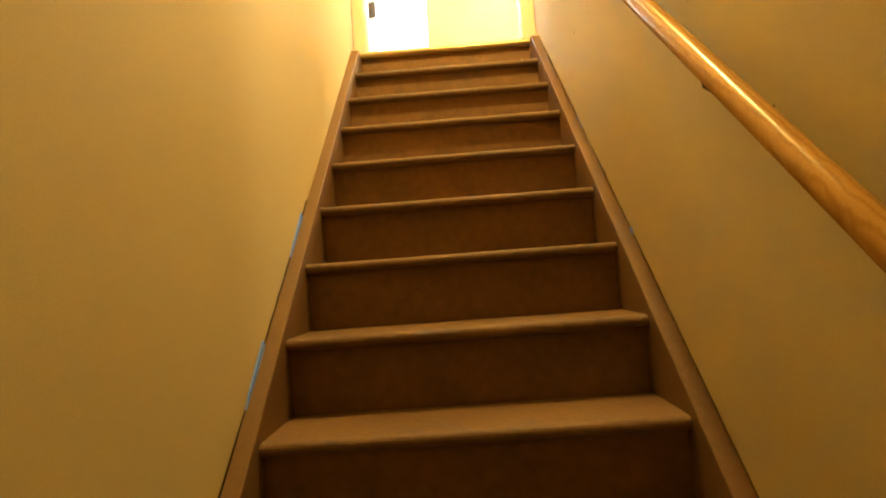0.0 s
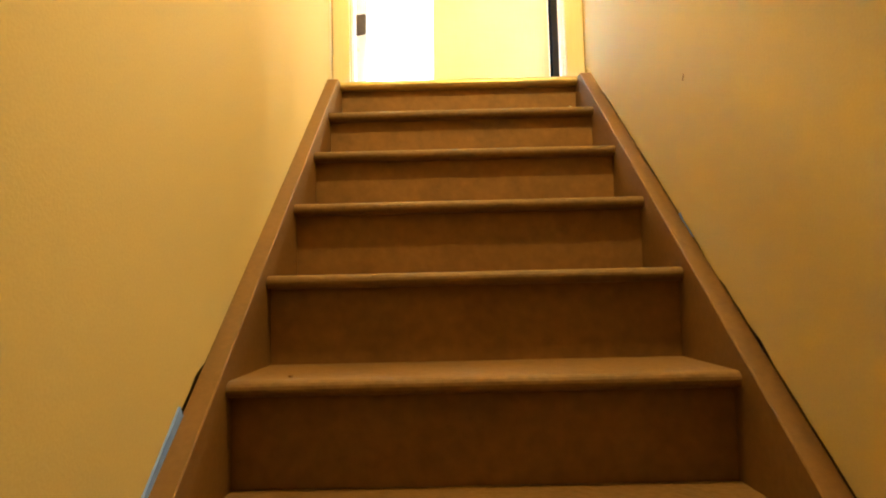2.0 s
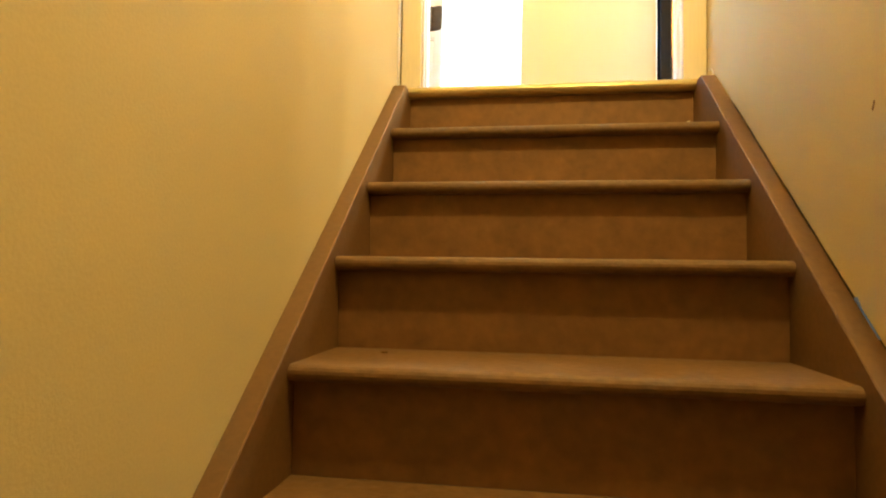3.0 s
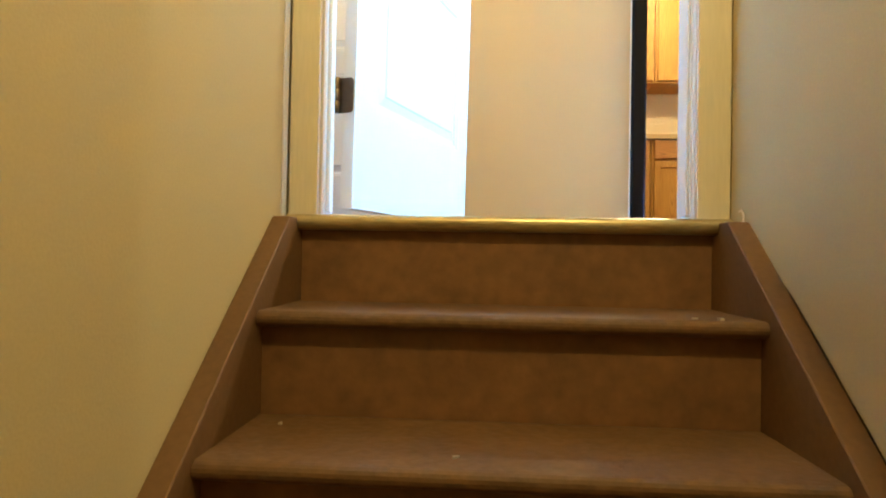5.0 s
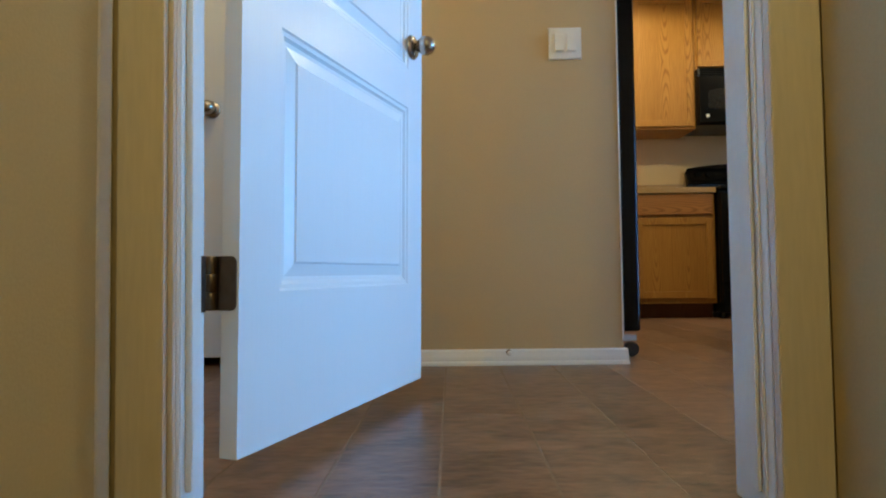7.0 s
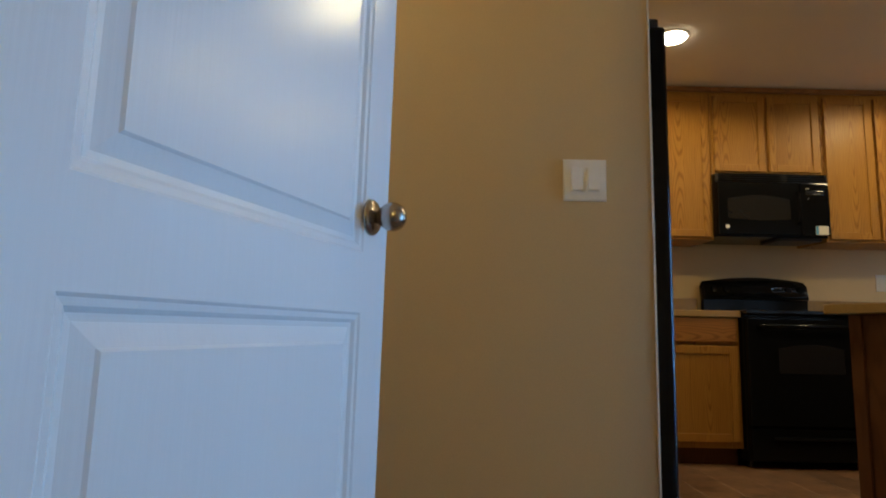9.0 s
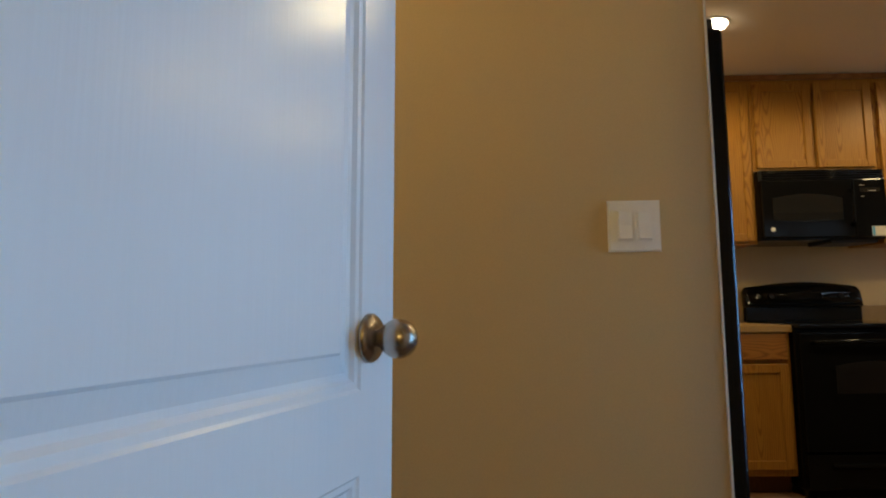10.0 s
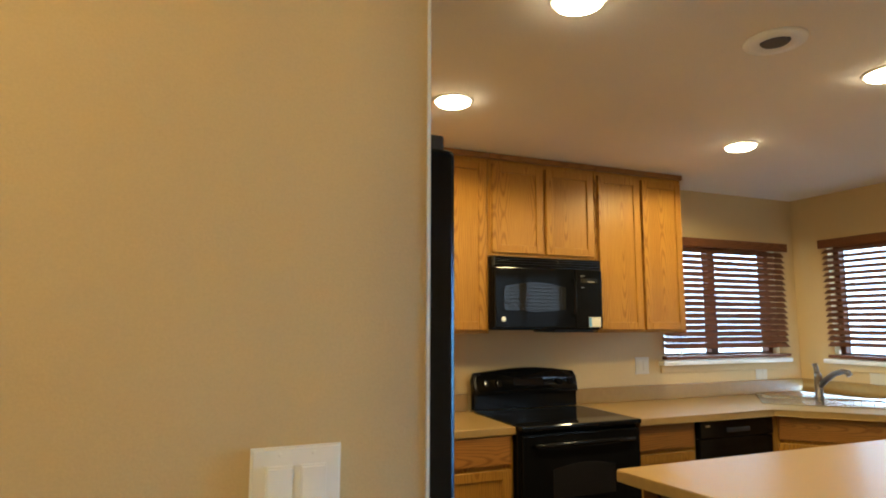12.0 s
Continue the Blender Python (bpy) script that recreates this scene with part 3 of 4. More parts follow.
DP, DA = Vector((0.083, 0.207, 0.030)), math.degrees(math.atan2(0.753, 0.262))
stair_door = panel_door("door_1", pose(*DP) @ Matrix.Rotation(radians(0.72), 4, "Y") @ Matrix.Rotation(radians(DA), 4, "Z"), 0.797, 2.015, "white two-panel door standing open at the head of the stairs", 0.722, 0.937, (1, -1))
panel_door("door_2", pose(-0.540, SWY + 0.014, FLOOR + 0.035), 0.60, 2.0, "white two-panel closet door, closed", 0.060, 0.950, (1,))
closet = thing("door_frame", (-0.2, SWY, FLOOR), "white painted closet door casing", "door frame", kind="structure")
part("casing", box(CL1 + 0.003, CL1 + 0.072, SWY - 0.016, SWY - 0.001, FLOOR, 2.03, 0.004), WHITE, closet)
part("casing", box(CL0 - 0.072, CL0 - 0.003, SWY - 0.016, SWY - 0.001, FLOOR, 2.03, 0.004), WHITE, closet)
part("casing", box(CL0 - 0.072, CL1 + 0.072, SWY - 0.016, SWY - 0.001, 2.032, 2.10, 0.004), WHITE, closet)



def moved(bm, m):
    bmesh.ops.transform(bm, matrix=m, verts=bm.verts)
    return bm


corner_arc = [(0.015 - 0.011 * math.cos(a), 0.011 * math.sin(a)) for a in (math.pi / 2 * k / 5 for k in range(6))]
outline = [(y, 0.322 + dz) for y, dz in corner_arc] + [(0.044, 0.333), (0.044, 0.243)] + [(y, 0.254 - dz) for y, dz in reversed(corner_arc)]
leaf = part("hinge", prism(outline, "x", -0.0025, -0.0005), BRASSY, stair_door, "worn steel butt hinge")
for i in range(3):
    part("knuckle", lathe([(0, 0), (0.0085, 0.0), (0.009, 0.0008), (0.009, 0.0290), (0.0085, 0.0298), (0, 0.0298)], pose(-0.0085, 0.0495, 0.243 + i * 0.030), 16), BRASSY, leaf, smooth=True)
part("hinge_plate", box(JL + 0.0005, JL + 0.0025, 0.150, 0.181, 0.273, 0.363, 0.0008), BRASSY, frame_thing, "worn steel hinge plate")

# ---- light switch ----
plate = thing("light_switch", (0.88, SWY, 1.195), "white two-gang rocker light switch on the hall wall", "light switch")
SA, SB, SZ0, SZ1 = 0.817, 0.942, 1.133, 1.256
bm = box(SA, SB, SWY - 0.0071, SWY - 0.0005, SZ0, SZ1)
bmesh.ops.bevel(bm, geom=[e for e in bm.edges if max(v.co.y for v in e.verts) < SWY - 0.006], offset=0.0035, segments=3, affect="EDGES")
part("cover_plate", bm, PLATE, plate)
for i in (0, 1):
    cx = SA + 0.0395 + i * 0.046
    part("bezel", box(cx - 0.0185, cx + 0.0185, SWY - 0.0098, SWY - 0.0072, 1.158, 1.231, 0.0011), PLATE, plate)
    part("rocker", prism([(SWY - 0.0100, 1.162), (SWY - 0.0178, 1.163), (SWY - 0.0128, 1.195), (SWY - 0.0118, 1.227), (SWY - 0.0100, 1.228)], "x", cx - 0.0155, cx + 0.0155), PLATE, plate)
    for z in (1.143, 1.246):
        part("screw", lathe([(0, 0), (0.0028, 0), (0.002, 0.001), (0, 0.0012)], pose(cx, SWY - 0.0071, z, 90), 10), PLATE, plate)

stop = thing("door_stop", (0.647, SWY - 0.018, FLOOR + 0.05), "small brass door stop screwed to the baseboard", "door stop")
part("post", lathe([(0, 0), (0.011, 0), (0.008, 0.003), (0.005, 0.006), (0.005, 0.02), (0, 0.02)], pose(0.647, SWY - 0.0185, FLOOR + 0.048, 90), 14), BRASSY, stop)
part("tip", lathe([(0, 0.020), (0.009, 0.020), (0.010, 0.027), (0.006, 0.033), (0, 0.034)], pose(0.647, SWY - 0.0185, FLOOR + 0.048, 90), 14), PLATE, stop, "pale rubber tip")

# ---- refrigerator ----
fridge = thing("refrigerator", (0.75, 2.08, FLOOR), "black refrigerator standing behind the hall wall", "refrigerator")
FX, FY0, FY1 = 1.195, 1.645, 2.55
part("cabinet", box(0.40, 1.115, FY0 + 0.01, FY1 - 0.01, FLOOR + 0.09, 1.755, 0.008), BLACKTEX, fridge)
part("freezer_door", box(1.122, FX, FY0, 2.02, FLOOR + 0.10, 1.765, 0.018, seg=4), BLACKTEX, fridge)
part("fresh_food_door", box(1.122, FX, 2.026, FY1, FLOOR + 0.10, 1.765, 0.018, seg=4), BLACKTEX, fridge)
for y in (1.985, 2.06):
    part("handle", tube([(FX, y, 0.70), (FX + 0.045, y, 0.74), (FX + 0.05, y, 1.1), (FX + 0.045, y, 1.44), (FX, y, 1.48)], 0.012), BLACK, fridge, smooth=True)
part("hinge_cover", box(1.09, 1.175, FY0 + 0.012, FY0 + 0.06, 1.757, 1.795, 0.008), BLACKPLASTIC, fridge)
part("base_grille", box(1.06, 1.13, FY0 + 0.03, FY1 - 0.03, FLOOR + 0.02, FLOOR + 0.085, 0.004), BLACKPLASTIC, fridge)
part("roller", lathe([(0, 0), (0.027, 0), (0.029, 0.003), (0.029, 0.027), (0.027, 0.03), (0, 0.03)], pose(1.160, FY0 + 0.04, FLOOR + 0.0295, 90), 18), BLACKPLASTIC, fridge)
part("foot_bracket", box(1.09, 1.180, FY0 + 0.012, FY0 + 0.035, FLOOR + 0.062, FLOOR + 0.088, 0.004), ZINC, fridge, "bright steel hinge bracket")

# ---- kitchen cabinets ----


def cab_door(x0, x1, z0, z1, y, parent, material=None):
    """A framed oak door with a flat sunk panel, hung on a cabinet front at y."""
    s = 0.048
    bm = bmesh.new()
    for b in ((x0, x0 + s, z0, z1), (x1 - s, x1, z0, z1), (x0 + s, x1 - s, z0, z0 + s), (x0 + s, x1 - s, z1 - s, z1)):
        box(b[0], b[1], y - 0.020, y - 0.001, b[2], b[3], 0.004, bm)
    d = part("door", bm, OAK, parent)
    part("door_panel", box(x0 + s - 0.004, x1 - s + 0.004, y - 0.012, y - 0.003, z0 + s - 0.004, z1 - s + 0.004), OAK, d)
    return d


def upper(x0, x1, z0, z1, doors, label):
    c = thing("wall_cabinet", ((x0 + x1) / 2, 3.82, z0), label, "cabinet", "kitchen wall cabinets")
    part("cabinet_body", box(x0, x1, 3.675, BACK - 0.002, z0, z1, 0.002), OAK, c)
    w = (x1 - x0 - 0.012) / doors
    for i in range(doors):
        a = x0 + 0.006 + i * w
        cab_door(a + 0.012, a + w - 0.012, z0 + 0.018, z1 - 0.05, 3.675, c)
    part("top_trim", box(x0, x1, 3.650, 3.674, z1 - 0.024, z1 + 0.010, 0.005), TRIMOAK, c, "brown oak top moulding")
    return c


upper(1.06, 1.79, 1.366, 2.405, 2, "golden oak wall cabinet beside the refrigerator")
upper(1.795, 2.272, 1.366, 2.405, 1, "golden oak single-door wall cabinet")
upper(2.275, 3.018, 1.812, 2.405, 2, "short golden oak wall cabinet over the microwave")
upper(3.022, 3.725, 1.366, 2.405, 2, "tall golden oak two-door wall cabinet beside the window")

CT = FLOOR + 0.914
CF = 3.375


def base_cabinet(x0, x1, label, drawers=1):
    c = thing("base_cabinet", ((x0 + x1) / 2, 3.7, FLOOR), label, "cabinet", "kitchen base cabinets")
    part("cabinet_body", box(x0, x1, 3.425, BACK - 0.002, FLOOR + 0.105, CT - 0.042, 0.002), OAK, c)
    part("toe_kick", box(x0, x1, 3.50, 3.52, FLOOR, FLOOR + 0.104), SHADEOAK, c, "dark recessed toe kick")
    dr = part("drawer_front", box(x0 + 0.02, x1 - 0.02, 3.405, 3.424, 0.705, 0.848, 0.005), OAKH, c)
    cab_door(x0 + 0.02, x1 - 0.02, 0.122, 0.682, 3.425, c)
    return c


base_cabinet(1.12, 1.70, "golden oak base cabinet with one drawer")
base_cabinet(1.705, 2.283, "golden oak base cabinet with one drawer beside the range")
base_cabinet(3.052, 3.505, "golden oak base cabinet with one drawer beside the dishwasher")

# corner base across the diagonal
DIAG = [(4.12, 3.425), (4.625, 2.92)]
corner = thing("base_cabinet", (4.8, 3.5, FLOOR), "golden oak diagonal sink cabinet in the corner", "cabinet", "kitchen base cabinets")
part("cabinet_body", prism([DIAG[0], (4.12, BACK - 0.002), (EAST - 0.002, BACK - 0.002), (EAST - 0.002, 2.92), DIAG[1]], "z", FLOOR + 0.105, CT - 0.042), OAK, corner)
part("toe_kick", prism([(4.16, 3.50), (4.16, 3.95), (EAST - 0.05, 3.95), (EAST - 0.05, 2.96), (4.70, 2.96)], "z", FLOOR, FLOOR + 0.104), SHADEOAK, corner)
dm = pose(4.12, 3.425, 0, 0, 0, -45)
part("drawer_front", moved(box(0.05, 0.66, -0.020, -0.001, 0.705, 0.848, 0.005), dm), OAKH, corner)
for a, b in ((0.05, 0.345), (0.365, 0.66)):
    bm = bmesh.new()
    for q in ((a, a + 0.055, 0.122, 0.682), (b - 0.055, b, 0.122, 0.682), (a + 0.055, b - 0.055, 0.122, 0.177), (a + 0.055, b - 0.055, 0.627, 0.682)):
        box(q[0], q[1], -0.020, -0.001, q[2], q[3], 0.004, bm)
    d = part("door", moved(bm, dm), OAK, corner)
    part("door_panel", moved(box(a + 0.05, b - 0.05, -0.012, -0.003, 0.172, 0.632), dm), OAK, d)
east_base = thing("base_cabinet", (4.9, 2.6, FLOOR), "golden oak base cabinet along the east wall", "cabinet", "kitchen base cabinets")
part("cabinet_body", box(4.625, EAST - 0.002, 2.40, 2.918, FLOOR + 0.105, CT - 0.042, 0.002), OAK, east_base)
part("toe_kick", box(4.70, 4.72, 2.40, 2.918, FLOOR, FLOOR + 0.104), SHADEOAK, east_base)

washer = thing("dishwasher", (3.81, 3.7, FLOOR), "black built-in dishwasher under the counter", "dishwasher")
part("tub", box(3.510, 4.115, 3.43, BACK - 0.01, FLOOR + 0.10, CT - 0.045), BLACKPLASTIC, washer)
part("door", box(3.513, 4.112, 3.395, 3.428, FLOOR + 0.12, 0.74, 0.006), BLACK, washer)
part("control_panel", box(3.513, 4.112, 3.388, 3.428, 0.744, CT - 0.046, 0.006), BLACK, washer)
part("latch_handle", box(3.72, 3.90, 3.374, 3.387, 0.775, 0.800, 0.005), BLACKPLASTIC, washer)
part("badge", box(3.555, 3.590, 3.3855, 3.3875, 0.812, 0.822, 0.0005), STEEL, washer)
part("toe_panel", box(3.513, 4.112, 3.48, 3.50, FLOOR, FLOOR + 0.10), BLACKPLASTIC, washer)

# ---- worktops ----


def slab(outline, z1, t=0.040, r=0.006):
    bm = prism(outline, "z", z1 - t, z1)
    bmesh.ops.bevel(bm, geom=list(bm.edges), offset=r, segments=3, affect="EDGES", profile=0.6)
    return bm


top_l = thing("worktop", (1.7, 3.7, CT), "tan laminate worktop with rounded edge and backsplash", "worktop")
part("slab", slab([(1.06, CF + 0.02), (2.287, CF + 0.02), (2.287, BACK - 0.002), (1.06, BACK - 0.002)], CT), LAMINATE, top_l)
part("backsplash", box(1.06, 2.287, BACK - 0.022, BACK - 0.003, CT + 0.001, CT + 0.102, 0.004), LAMINATE, top_l)
top_r = thing("worktop", (4.2, 3.6, CT), "tan laminate corner worktop with diagonal sink front", "worktop")
OUT = [(3.048, CF - 0.02), (4.085, CF - 0.02), (4.575, 2.885), (4.575, 2.38), (EAST - 0.002, 2.38), (EAST - 0.002, BACK - 0.002), (3.048, BACK - 0.002)]
part("slab", slab(OUT, CT), LAMINATE, top_r)
part("backsplash", box(3.048, EAST - 0.003, BACK - 0.022, BACK - 0.003, CT + 0.001, CT + 0.102, 0.004), LAMINATE, top_r)
part("backsplash", box(EAST - 0.022, EAST - 0.003, 2.38, BACK - 0.024, CT + 0.001, CT + 0.102, 0.004), LAMINATE, top_r)

# ---- sink and tap ----
sink = thing("kitchen_sink", (4.69, 3.44, CT), "stainless steel double sink set diagonally in the corner worktop", "sink")
sm = pose(4.70, 3.46, CT, 0, 0, -45)


def ring_frame(w, d, iw, id_, z0, z1, cx=0.0):
    bm = bmesh.new()
    rim = [((-w, -d), (cx - iw, -id_)), ((w, -d), (cx + iw, -id_)), ((w, d), (cx + iw, id_)), ((-w, d), (cx - iw, id_))]
    o = [bm.verts.new((*p[0], z0)) for p in rim]
    o2 = [bm.verts.new((*p[0], z1)) for p in rim]
    i2 = [bm.verts.new((*p[1], z1)) for p in rim]
    i1 = [bm.verts.new((*p[1], z0)) for p in rim]
    for k in range(4):
        j = (k + 1) % 4
        for a, b in ((o, o2), (o2, i2), (i2, i1)):
            bm.faces.new((a[k], a[j], b[j], b[k]))
    return bm


for cx in (-0.2, 0.2):
    bm = ring_frame(0.2, 0.26, 0.165, 0.2, 0.0, 0.010)
    bm2 = box(-0.165, 0.165, -0.2, 0.2, 0.0008, 0.0015)
    part("rim", moved(moved(bm, pose(cx, 0, 0)), sm), STEEL, sink)
    part("bowl", moved(moved(bm2, pose(cx, 0, 0)), sm), STEEL, sink)
tap = thing("kitchen_tap", (4.87, 3.62, CT), "brushed nickel single-lever kitchen tap behind the sink", "tap")
part("base", lathe([(0, 0.0005), (0.036, 0.0005), (0.034, 0.010), (0.027, 0.02), (0.026, 0.15), (0.022, 0.175), (0, 0.18)], pose(4.88, 3.63, CT), 20), BRONZED, tap, smooth=True)
part("spout", tube([(4.88, 3.62, CT + 0.085), (4.873, 3.575, CT + 0.130), (4.862, 3.50, CT + 0.180), (4.853, 3.43, CT + 0.205), (4.85, 3.395, CT + 0.200), (4.85, 3.380, CT + 0.180)], 0.020), BRONZED, tap, smooth=True)
part("lever", tube([(4.88, 3.63, CT + 0.135), (4.878, 3.637, CT + 0.19), (4.876, 3.645, CT + 0.245)], 0.018), BRONZED, tap, smooth=True)

# ---- range ----
RX0, RX1 = 2.293, 3.043
stove = thing("kitchen_range", ((RX0 + RX1) / 2, 3.65, FLOOR), "glossy black freestanding electric range", "range")
part("body", box(RX0, RX1, 3.385, BACK - 0.03, FLOOR + 0.04, CT - 0.022, 0.004), BLACKTEX, stove)
part("cooktop", box(RX0 - 0.002, RX1 + 0.002, 3.335, BACK - 0.09, CT - 0.020, CT + 0.006, 0.008, seg=3), BLACKGLASS, stove, "glossy black glass cooktop")
od = part("oven_door", box(RX0 + 0.004, RX1 - 0.004, 3.345, 3.384, 0.225, 0.855, 0.010, seg=3), BLACK, stove)
pane = [(RX0 + 0.18, 0.530), (RX1 - 0.18, 0.530)] + [(RX1 - 0.18 - 0.039 * k, 0.675 + 0.026 * math.sin(math.pi * k / 10)) for k in range(11)]
part("oven_window", prism(pane, "y", 3.3425, 3.3448), GREYGLASS, od, "dark grey oven window")
part("handle", tube([(RX0 + 0.07, 3.345, 0.800), (RX0 + 0.075, 3.310, 0.803), (RX0 + 0.20, 3.303, 0.806), (RX1 - 0.20, 3.303, 0.806), (RX1 - 0.075, 3.310, 0.803), (RX1 - 0.07, 3.345, 0.800)], 0.013), BLACK, od, smooth=True)
dw = part("storage_drawer", box(RX0 + 0.004, RX1 - 0.004, 3.350, 3.384, 0.035, 0.215, 0.008), BLACK, stove)
part("handle", prism([(3.349, 0.140), (3.332, 0.150), (3.330, 0.160), (3.349, 0.168)], "x", RX0 + 0.13, RX1 - 0.13), BLACK, dw)
for x in (RX0 + 0.04, RX1 - 0.06):
    part("foot", lathe([(0, 0), (0.018, 0), (0.012, 0.06), (0, 0.06)], pose(x, 3.45, FLOOR), 12), BLACKPLASTIC, stove)
# backguard with a bowed, rounded top
arc = [(RX0 + 0.012, CT + 0.100), (RX0 + 0.004, CT + 0.190), (RX0 + 0.020, CT + 0.224)]
arc += [(RX0 + 0.020 + (RX1 - RX0 - 0.04) * i / 12, CT + 0.224 + 0.030 * math.sin(math.pi * i / 12)) for i in range(1, 12)]
arc += [(RX1 - 0.020, CT + 0.224), (RX1 - 0.004, CT + 0.190), (RX1 - 0.012, CT + 0.100)]
bm = prism(arc, "y", 3.895, BACK - 0.028)
bmesh.ops.bevel(bm, geom=[e for e in bm.edges if all(v.co.y < 3.9 for v in e.verts)], offset=0.022, segments=4, affect="EDGES")
LEAN = Matrix(((1, 0, 0, 0), (0, 1, 0.36, -0.36 * (CT + 0.10)), (0, 0, 1, 0), (0, 0, 0, 1)))
bmesh.ops.transform(bm, matrix=LEAN, verts=[v for v in bm.verts if v.co.y < 3.93])
bg = part("backguard", bm, BLACK, stove, smooth=True)
part("backguard_riser", box(RX0 + 0.012, RX1 - 0.012, 3.935, BACK - 0.028, CT + 0.006, CT + 0.099, 0.003), BLACK, stove)
for x in (RX0 + 0.075, RX0 + 0.16, RX1 - 0.16, RX1 - 0.075):
    k = part("control_knob", moved(lathe([(0, 0), (0.022, 0), (0.019, 0.020), (0.0, 0.021)], pose(x, 3.894, CT + 0.165, 90), 20), LEAN), BLACK, bg)
part("clock_panel", moved(box(RX0 + 0.27, RX1 - 0.27, 3.8925, 3.8947, CT + 0.145, CT + 0.190, 0.0008), LEAN), BLACKGLASS, bg)

# ---- microwave ----
MX0, MX1, MZ0, MZ1, MY = 2.255, 3.005, 1.385, 1.806, 3.600
mw = thing("microwave_oven", ((MX0 + MX1) / 2, 3.8, MZ0), "black over-the-range microwave hung under the short cabinet", "microwave")
part("body", box(MX0 + 0.02, MX1, MY + 0.035, BACK - 0.004, MZ0, MZ1, 0.004), BLACKTEX, mw)
md = part("door", box(MX0 + 0.02, 2.812, MY, MY + 0.034, MZ0 + 0.012, MZ1 - 0.062, 0.008, seg=3), BLACK, mw)
win = [(2.335, 1.500), (2.545, 1.488), (2.745, 1.500)]
win += [(2.745 - 0.041 * k, 1.632 + 0.026 * math.sin(math.pi * k / 10)) for k in range(11)]
part("window", prism(win, "y", MY - 0.002, MY - 0.0003), GREYGLASS, md, "dark grey mesh window")
part("handle", tube([(2.792, MY, 1.47), (2.790, MY - 0.03, 1.485), (2.790, MY - 0.032, 1.57), (2.790, MY - 0.03, 1.66), (2.792, MY, 1.675)], 0.010), BLACK, md, smooth=True)
part("badge", lathe([(0, 0), (0.014, 0), (0.012, 0.002), (0, 0.0024)], pose(2.331, MY - 0.0003, 1.447, 90), 18), PLATE, md, "small round pale badge")
cp = part("control_panel", box(2.816, MX1, MY, MY + 0.034, MZ0 + 0.012, MZ1 - 0.062, 0.006), BLACK, mw)
part("display", box(2.85, 2.97, MY - 0.0018, MY - 0.0003, 1.665, 1.690, 0.0005), GREYGLASS, cp)
for i in range(5):
    for j in range(3):
        part("button", box(2.855 + j * 0.042, 2.885 + j * 0.042, MY - 0.0018, MY - 0.0003, 1.50 + i * 0.030, 1.518 + i * 0.030, 0.0005), BLACK, cp)
# Glints on the control panel, painted as thin pale bars.
for i, (a, b) in enumerate(((2.852, 2.880), (2.900, 2.945), (2.858, 2.876))):
    part("glint_bar", box(a, b, MY - 0.0021, MY - 0.0003, 1.704 - i * 0.034, 1.7065 - i * 0.034), DIMWHITE, cp, "pale bar painted as a glint")
tag = part("sticker", box(2.905, 2.988, MY - 0.0012, MY - 0.0003, 1.402, 1.460), DIMWHITE, cp, "white paper sticker with a blue edge")
part("sticker_band", box(2.907, 2.923, MY - 0.0018, MY - 0.0013, 1.404, 1.458), STICKER, tag, "blue printed band")
gr = part("vent_grille", box(MX0 + 0.02, MX1, MY + 0.012, MY + 0.034, MZ1 - 0.060, MZ1 - 0.002, 0.003), BLACKPLASTIC, mw)
for i in range(4):
    z = MZ1 - 0.0525 + i * 0.0145
    part("louvre", tube([(MX0 + 0.03, MY + 0.006, z), ((MX0 + MX1) / 2, MY + 0.002, z), (MX1 - 0.01, MY + 0.006, z)], 0.0052, seg=10), BLACK, gr, smooth=True)
part("underside_light", box(2.70, 2.98, MY + 0.06, 3.9, MZ0 - 0.016, MZ0 - 0.001, 0.003), BLACKPLASTIC, mw)

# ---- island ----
# The island's oak is painted darker to hold the shade on its near side.
isle = thing("kitchen_island", (2.9, 2.1, FLOOR), "oak kitchen island, shade put into its colour, with a tan laminate top", "island")
part("island_body", box(2.262, 4.25, 1.62, 2.40, FLOOR + 0.10, CT - 0.042, 0.003), SHADEOAK, isle)
part("toe_kick", box(2.30, 4.20, 1.68, 2.34, FLOOR, FLOOR + 0.099), SHADEOAK, isle)
part("end_stile", box(2.252, 2.2615, 2.325, 2.40, FLOOR + 0.10, CT - 0.043, 0.002), SHADEOAK, isle)
part("island_top", slab([(2.200, 2.475), (2.180, 2.455), (2.190, 2.40), (2.285, 1.70), (2.33, 1.58), (4.32, 1.58), (4.32, 2.475)], CT), LAMINATE, isle)

# ---- blinds ----


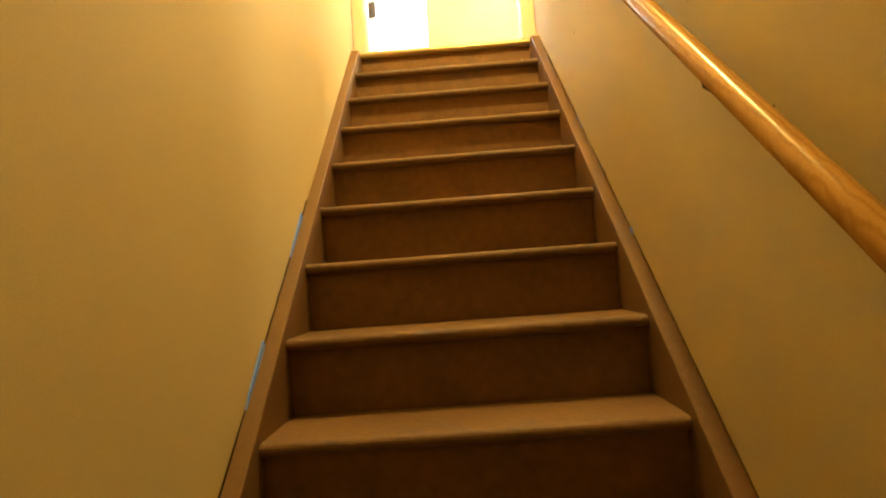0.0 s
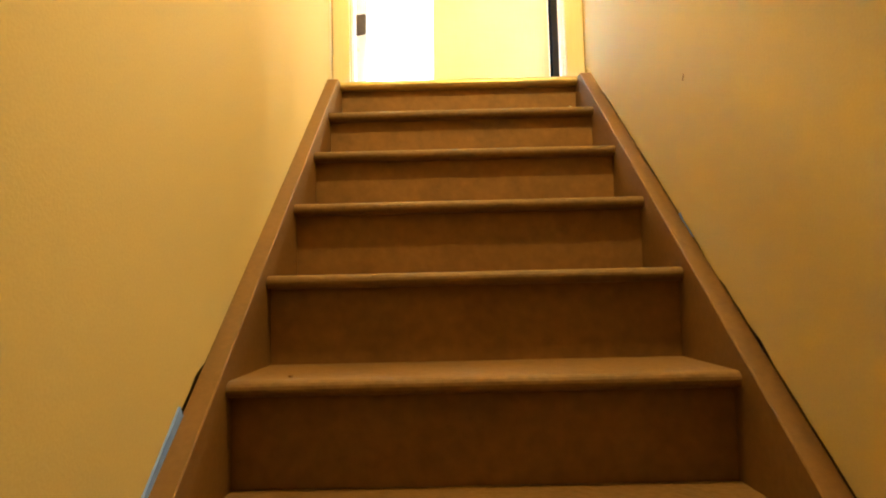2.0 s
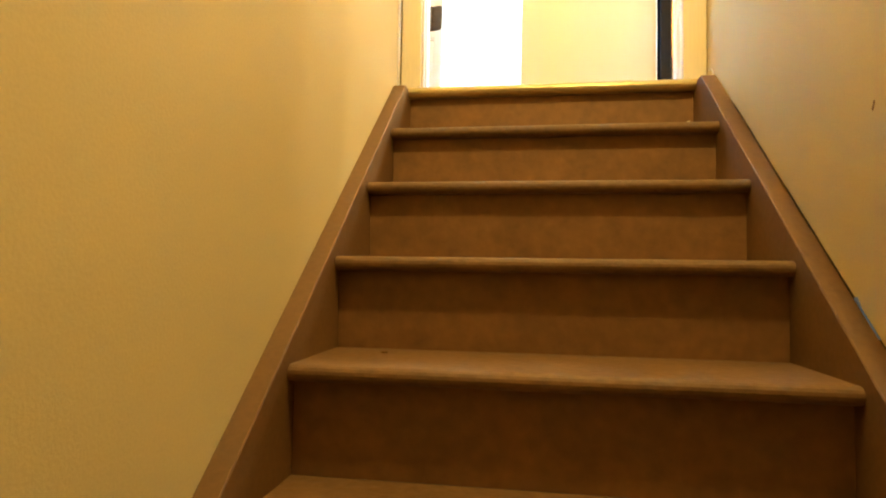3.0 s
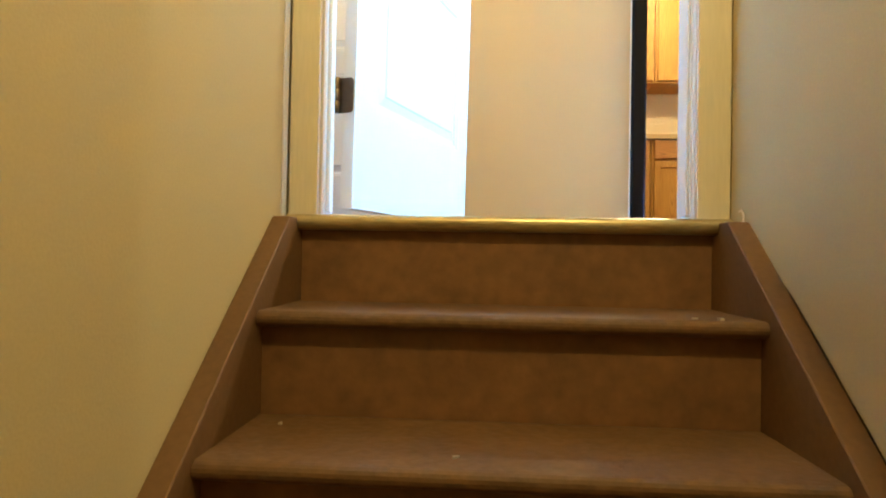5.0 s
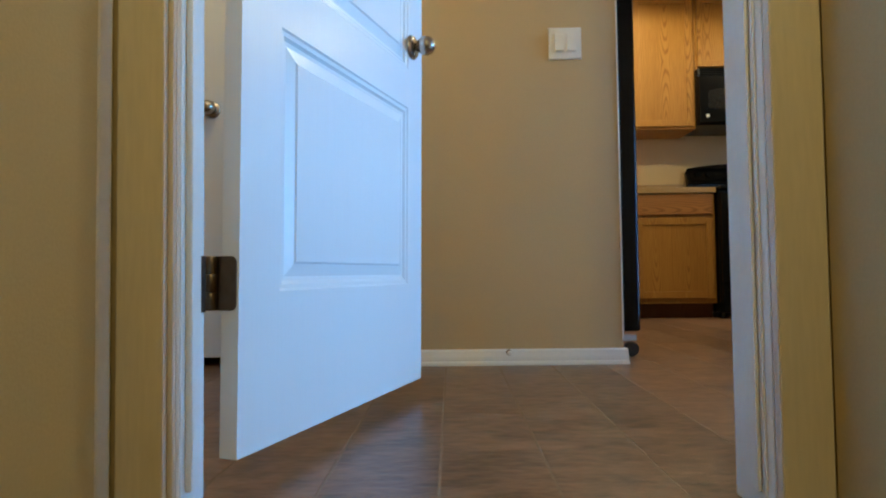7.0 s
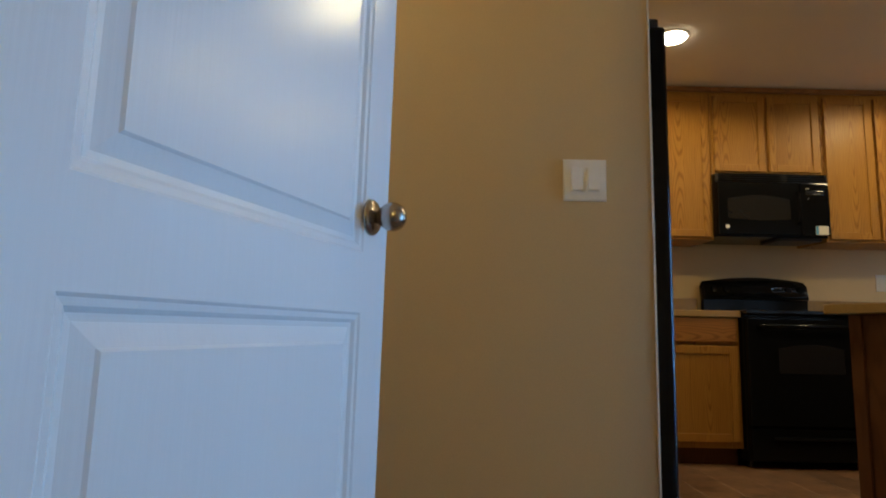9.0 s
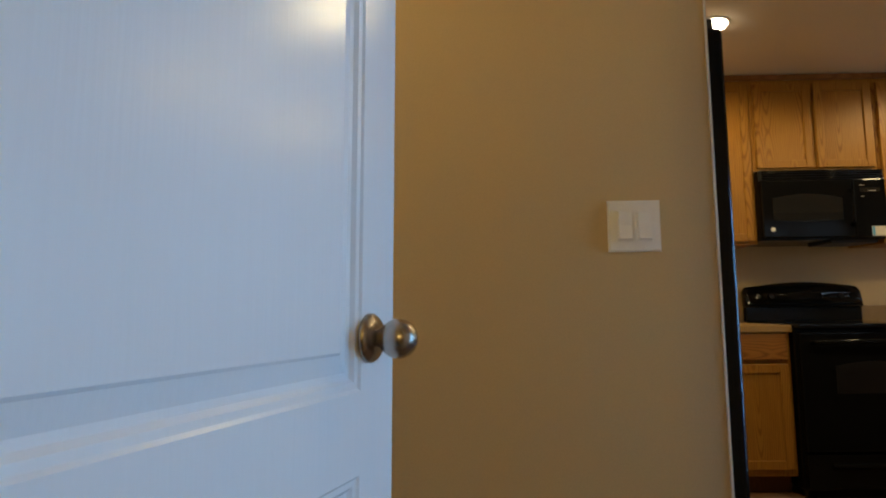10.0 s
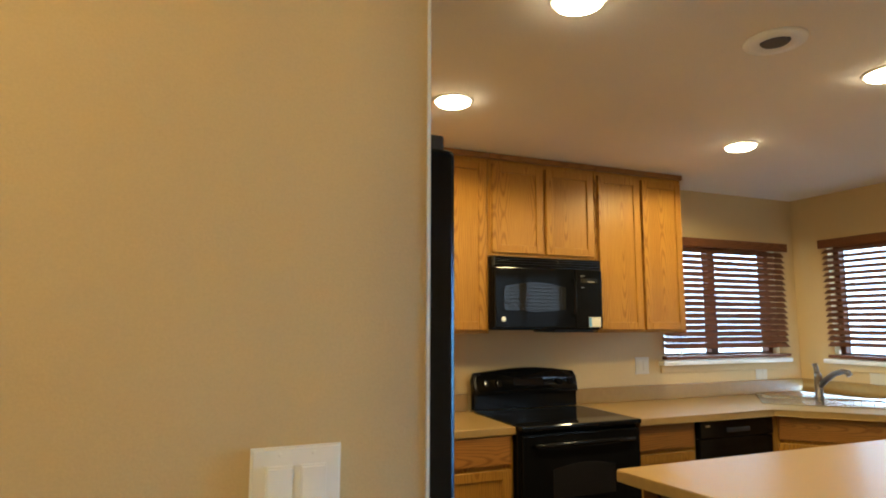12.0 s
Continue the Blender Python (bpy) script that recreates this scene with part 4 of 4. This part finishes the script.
def blind(to, w, h, tilt, label):
    """Wooden slat blind hanging from a headrail: x across, y out of the wall into the room is minus, z down from the top."""
    ob = thing("window_blind", (0, 0, 0), label, "blind", "kitchen blinds")
    part("valance", box(-0.01, w + 0.01, -0.075, -0.062, -0.062, 0.004, 0.004), SLAT, ob)
    part("headrail", box(0, w, -0.060, -0.008, -0.050, 0.0, 0.003), SLAT, ob)
    n = int((h - 0.10) / 0.0437)
    base = moved(box(0.004, w - 0.004, -0.025, 0.025, -0.0015, 0.0015), pose(0, 0, 0, tilt))
    first = part("slat", base, SLAT, ob)
    first.location = (0, -0.035, -0.085)
    for i in range(1, n):
        s = first.copy()
        scene.collection.objects.link(s)
        s.location = (0, -0.035, -0.085 - i * 0.0437)
    part("bottom_rail", box(0.002, w - 0.002, -0.060, -0.010, -h, -h + 0.022, 0.004), SLAT, ob)
    for x in (0.14, w * 0.5, w - 0.14):
        for y in (-0.058, -0.012):
            part("ladder_cord", tube([(x, y, -0.05), (x, y, -h + 0.02)], 0.0012, seg=6), SLAT, ob)
    part("pull_cord", tube([(0.11, -0.080, -0.03), (0.11, -0.080, -h + 0.06)], 0.0015, seg=6), SLAT, ob)
    part("tassel", lathe([(0, 0), (0.008, 0.002), (0.005, 0.03), (0, 0.032)], pose(0.11, -0.080, -h + 0.03), 10), PLATE, ob)
    ob.matrix_basis = to
    return ob


blind(pose(3.80, BACK - 0.004, 2.045), 1.235, 0.875, 50, "dark walnut slat blind half open over the back window")
blind(pose(EAST - 0.004, 3.735, 2.055, 0, 0, -90), 1.32, 0.885, 36, "dark walnut slat blind open over the sink window")

blind(pose(W3[1] + 0.06, D1 + 0.004, 2.055, 0, 0, 180), 1.32, 1.13, 20, "dark walnut slat blind open over the south window")

# ---- ceiling fittings ----


def downlight(x, y):
    ob = thing("recessed_downlight", (x, y, TOP), "lit recessed ceiling downlight with a white trim ring", "ceiling light", "kitchen downlights")
    part("trim_ring", lathe([(0.075, -0.0005), (0.092, -0.0005), (0.090, -0.005), (0.080, -0.007), (0.075, -0.0005)], pose(x, y, TOP), 32), WHITE, ob, smooth=True)
    part("lens", lathe([(0.0795, -0.0045), (0.072, -0.016), (0.045, -0.023), (0, -0.026)], pose(x, y, TOP), 32), GLOW, ob, "glowing frosted lens", True)
    spot = new("downlight_bulb", bpy.data.lights.new("downlight_bulb", "SPOT"))
    spot.data.energy, spot.data.spot_size, spot.data.spot_blend = DOWN, radians(172), 0.25
    spot.data.color, spot.data.shadow_soft_size = (1.0, 0.75, 0.34), 0.06
    spot.location = (x, y, TOP - 0.05)


DOWN = 100.0
for x, y in ((1.760, 2.985), (1.785, 2.055), (3.533, 3.005), (3.245, 2.045)):
    downlight(x, y)
speaker = thing("ceiling_speaker", (2.587, 2.02, TOP), "round white ceiling vent with a dark centre", "ceiling vent")
part("flange", lathe([(0.05, -0.0005), (0.105, -0.0005), (0.100, -0.010), (0.06, -0.014), (0.05, -0.0005)], pose(2.587, 2.02, TOP), 32), WHITE, speaker, smooth=True)
part("core", lathe([(0.0495, -0.003), (0.045, -0.010), (0, -0.012)], pose(2.587, 2.02, TOP), 32), GREY, speaker, "dark grey cloth centre")

# ---- outlets ----


def outlet(to, label):
    ob = thing("wall_outlet", (0, 0, 0), label, "outlet", "kitchen outlets")
    part("cover_plate", box(-0.058, 0.058, -0.006, -0.0005, -0.058, 0.058, 0.002), DIMWHITE, ob)
    for cx in (-0.023, 0.023):
        part("socket", box(cx - 0.016, cx + 0.016, -0.0085, -0.0062, -0.033, 0.033, 0.001), DIMWHITE, ob)
    ob.matrix_basis = to
    return ob


outlet(pose(3.63, BACK, 1.13), "white two-gang outlet above the worktop")
outlet(pose(4.77, BACK, 1.045), "white outlet under the window")
outlet(pose(EAST, 3.42, 1.045, 0, 0, -90), "white outlet beside the sink")

# ---- floor boards, last ----
base_floor = structure("floor", box(-2.0, EAST, 0.0445, BACK, FLOOR - 0.06, FLOOR - 0.0012), SEAM, "brown vinyl plank floor with pale seams")
PW, PL = 0.1945, 2.60
col = 0
x = 0.412 - 13 * PW
while x < EAST:
    y = -1.05 + (col * 0.53) % 1.0
    while y < BACK:
        a, b = max(y, 0.045), min(y + PL, BACK - 0.001)
        if b - a > 0.02:
            x0, x1 = max(x, -1.999), min(x + PW, EAST - 0.001)
            if x1 - x0 > 0.01:
                part("plank", box(x0 + 0.0026, x1 - 0.0026, a + 0.0012, b - 0.0012, FLOOR - 0.0011, FLOOR, 0.0004, seg=1), VINYL, base_floor)
        y += PL
    x += PW
    col += 1
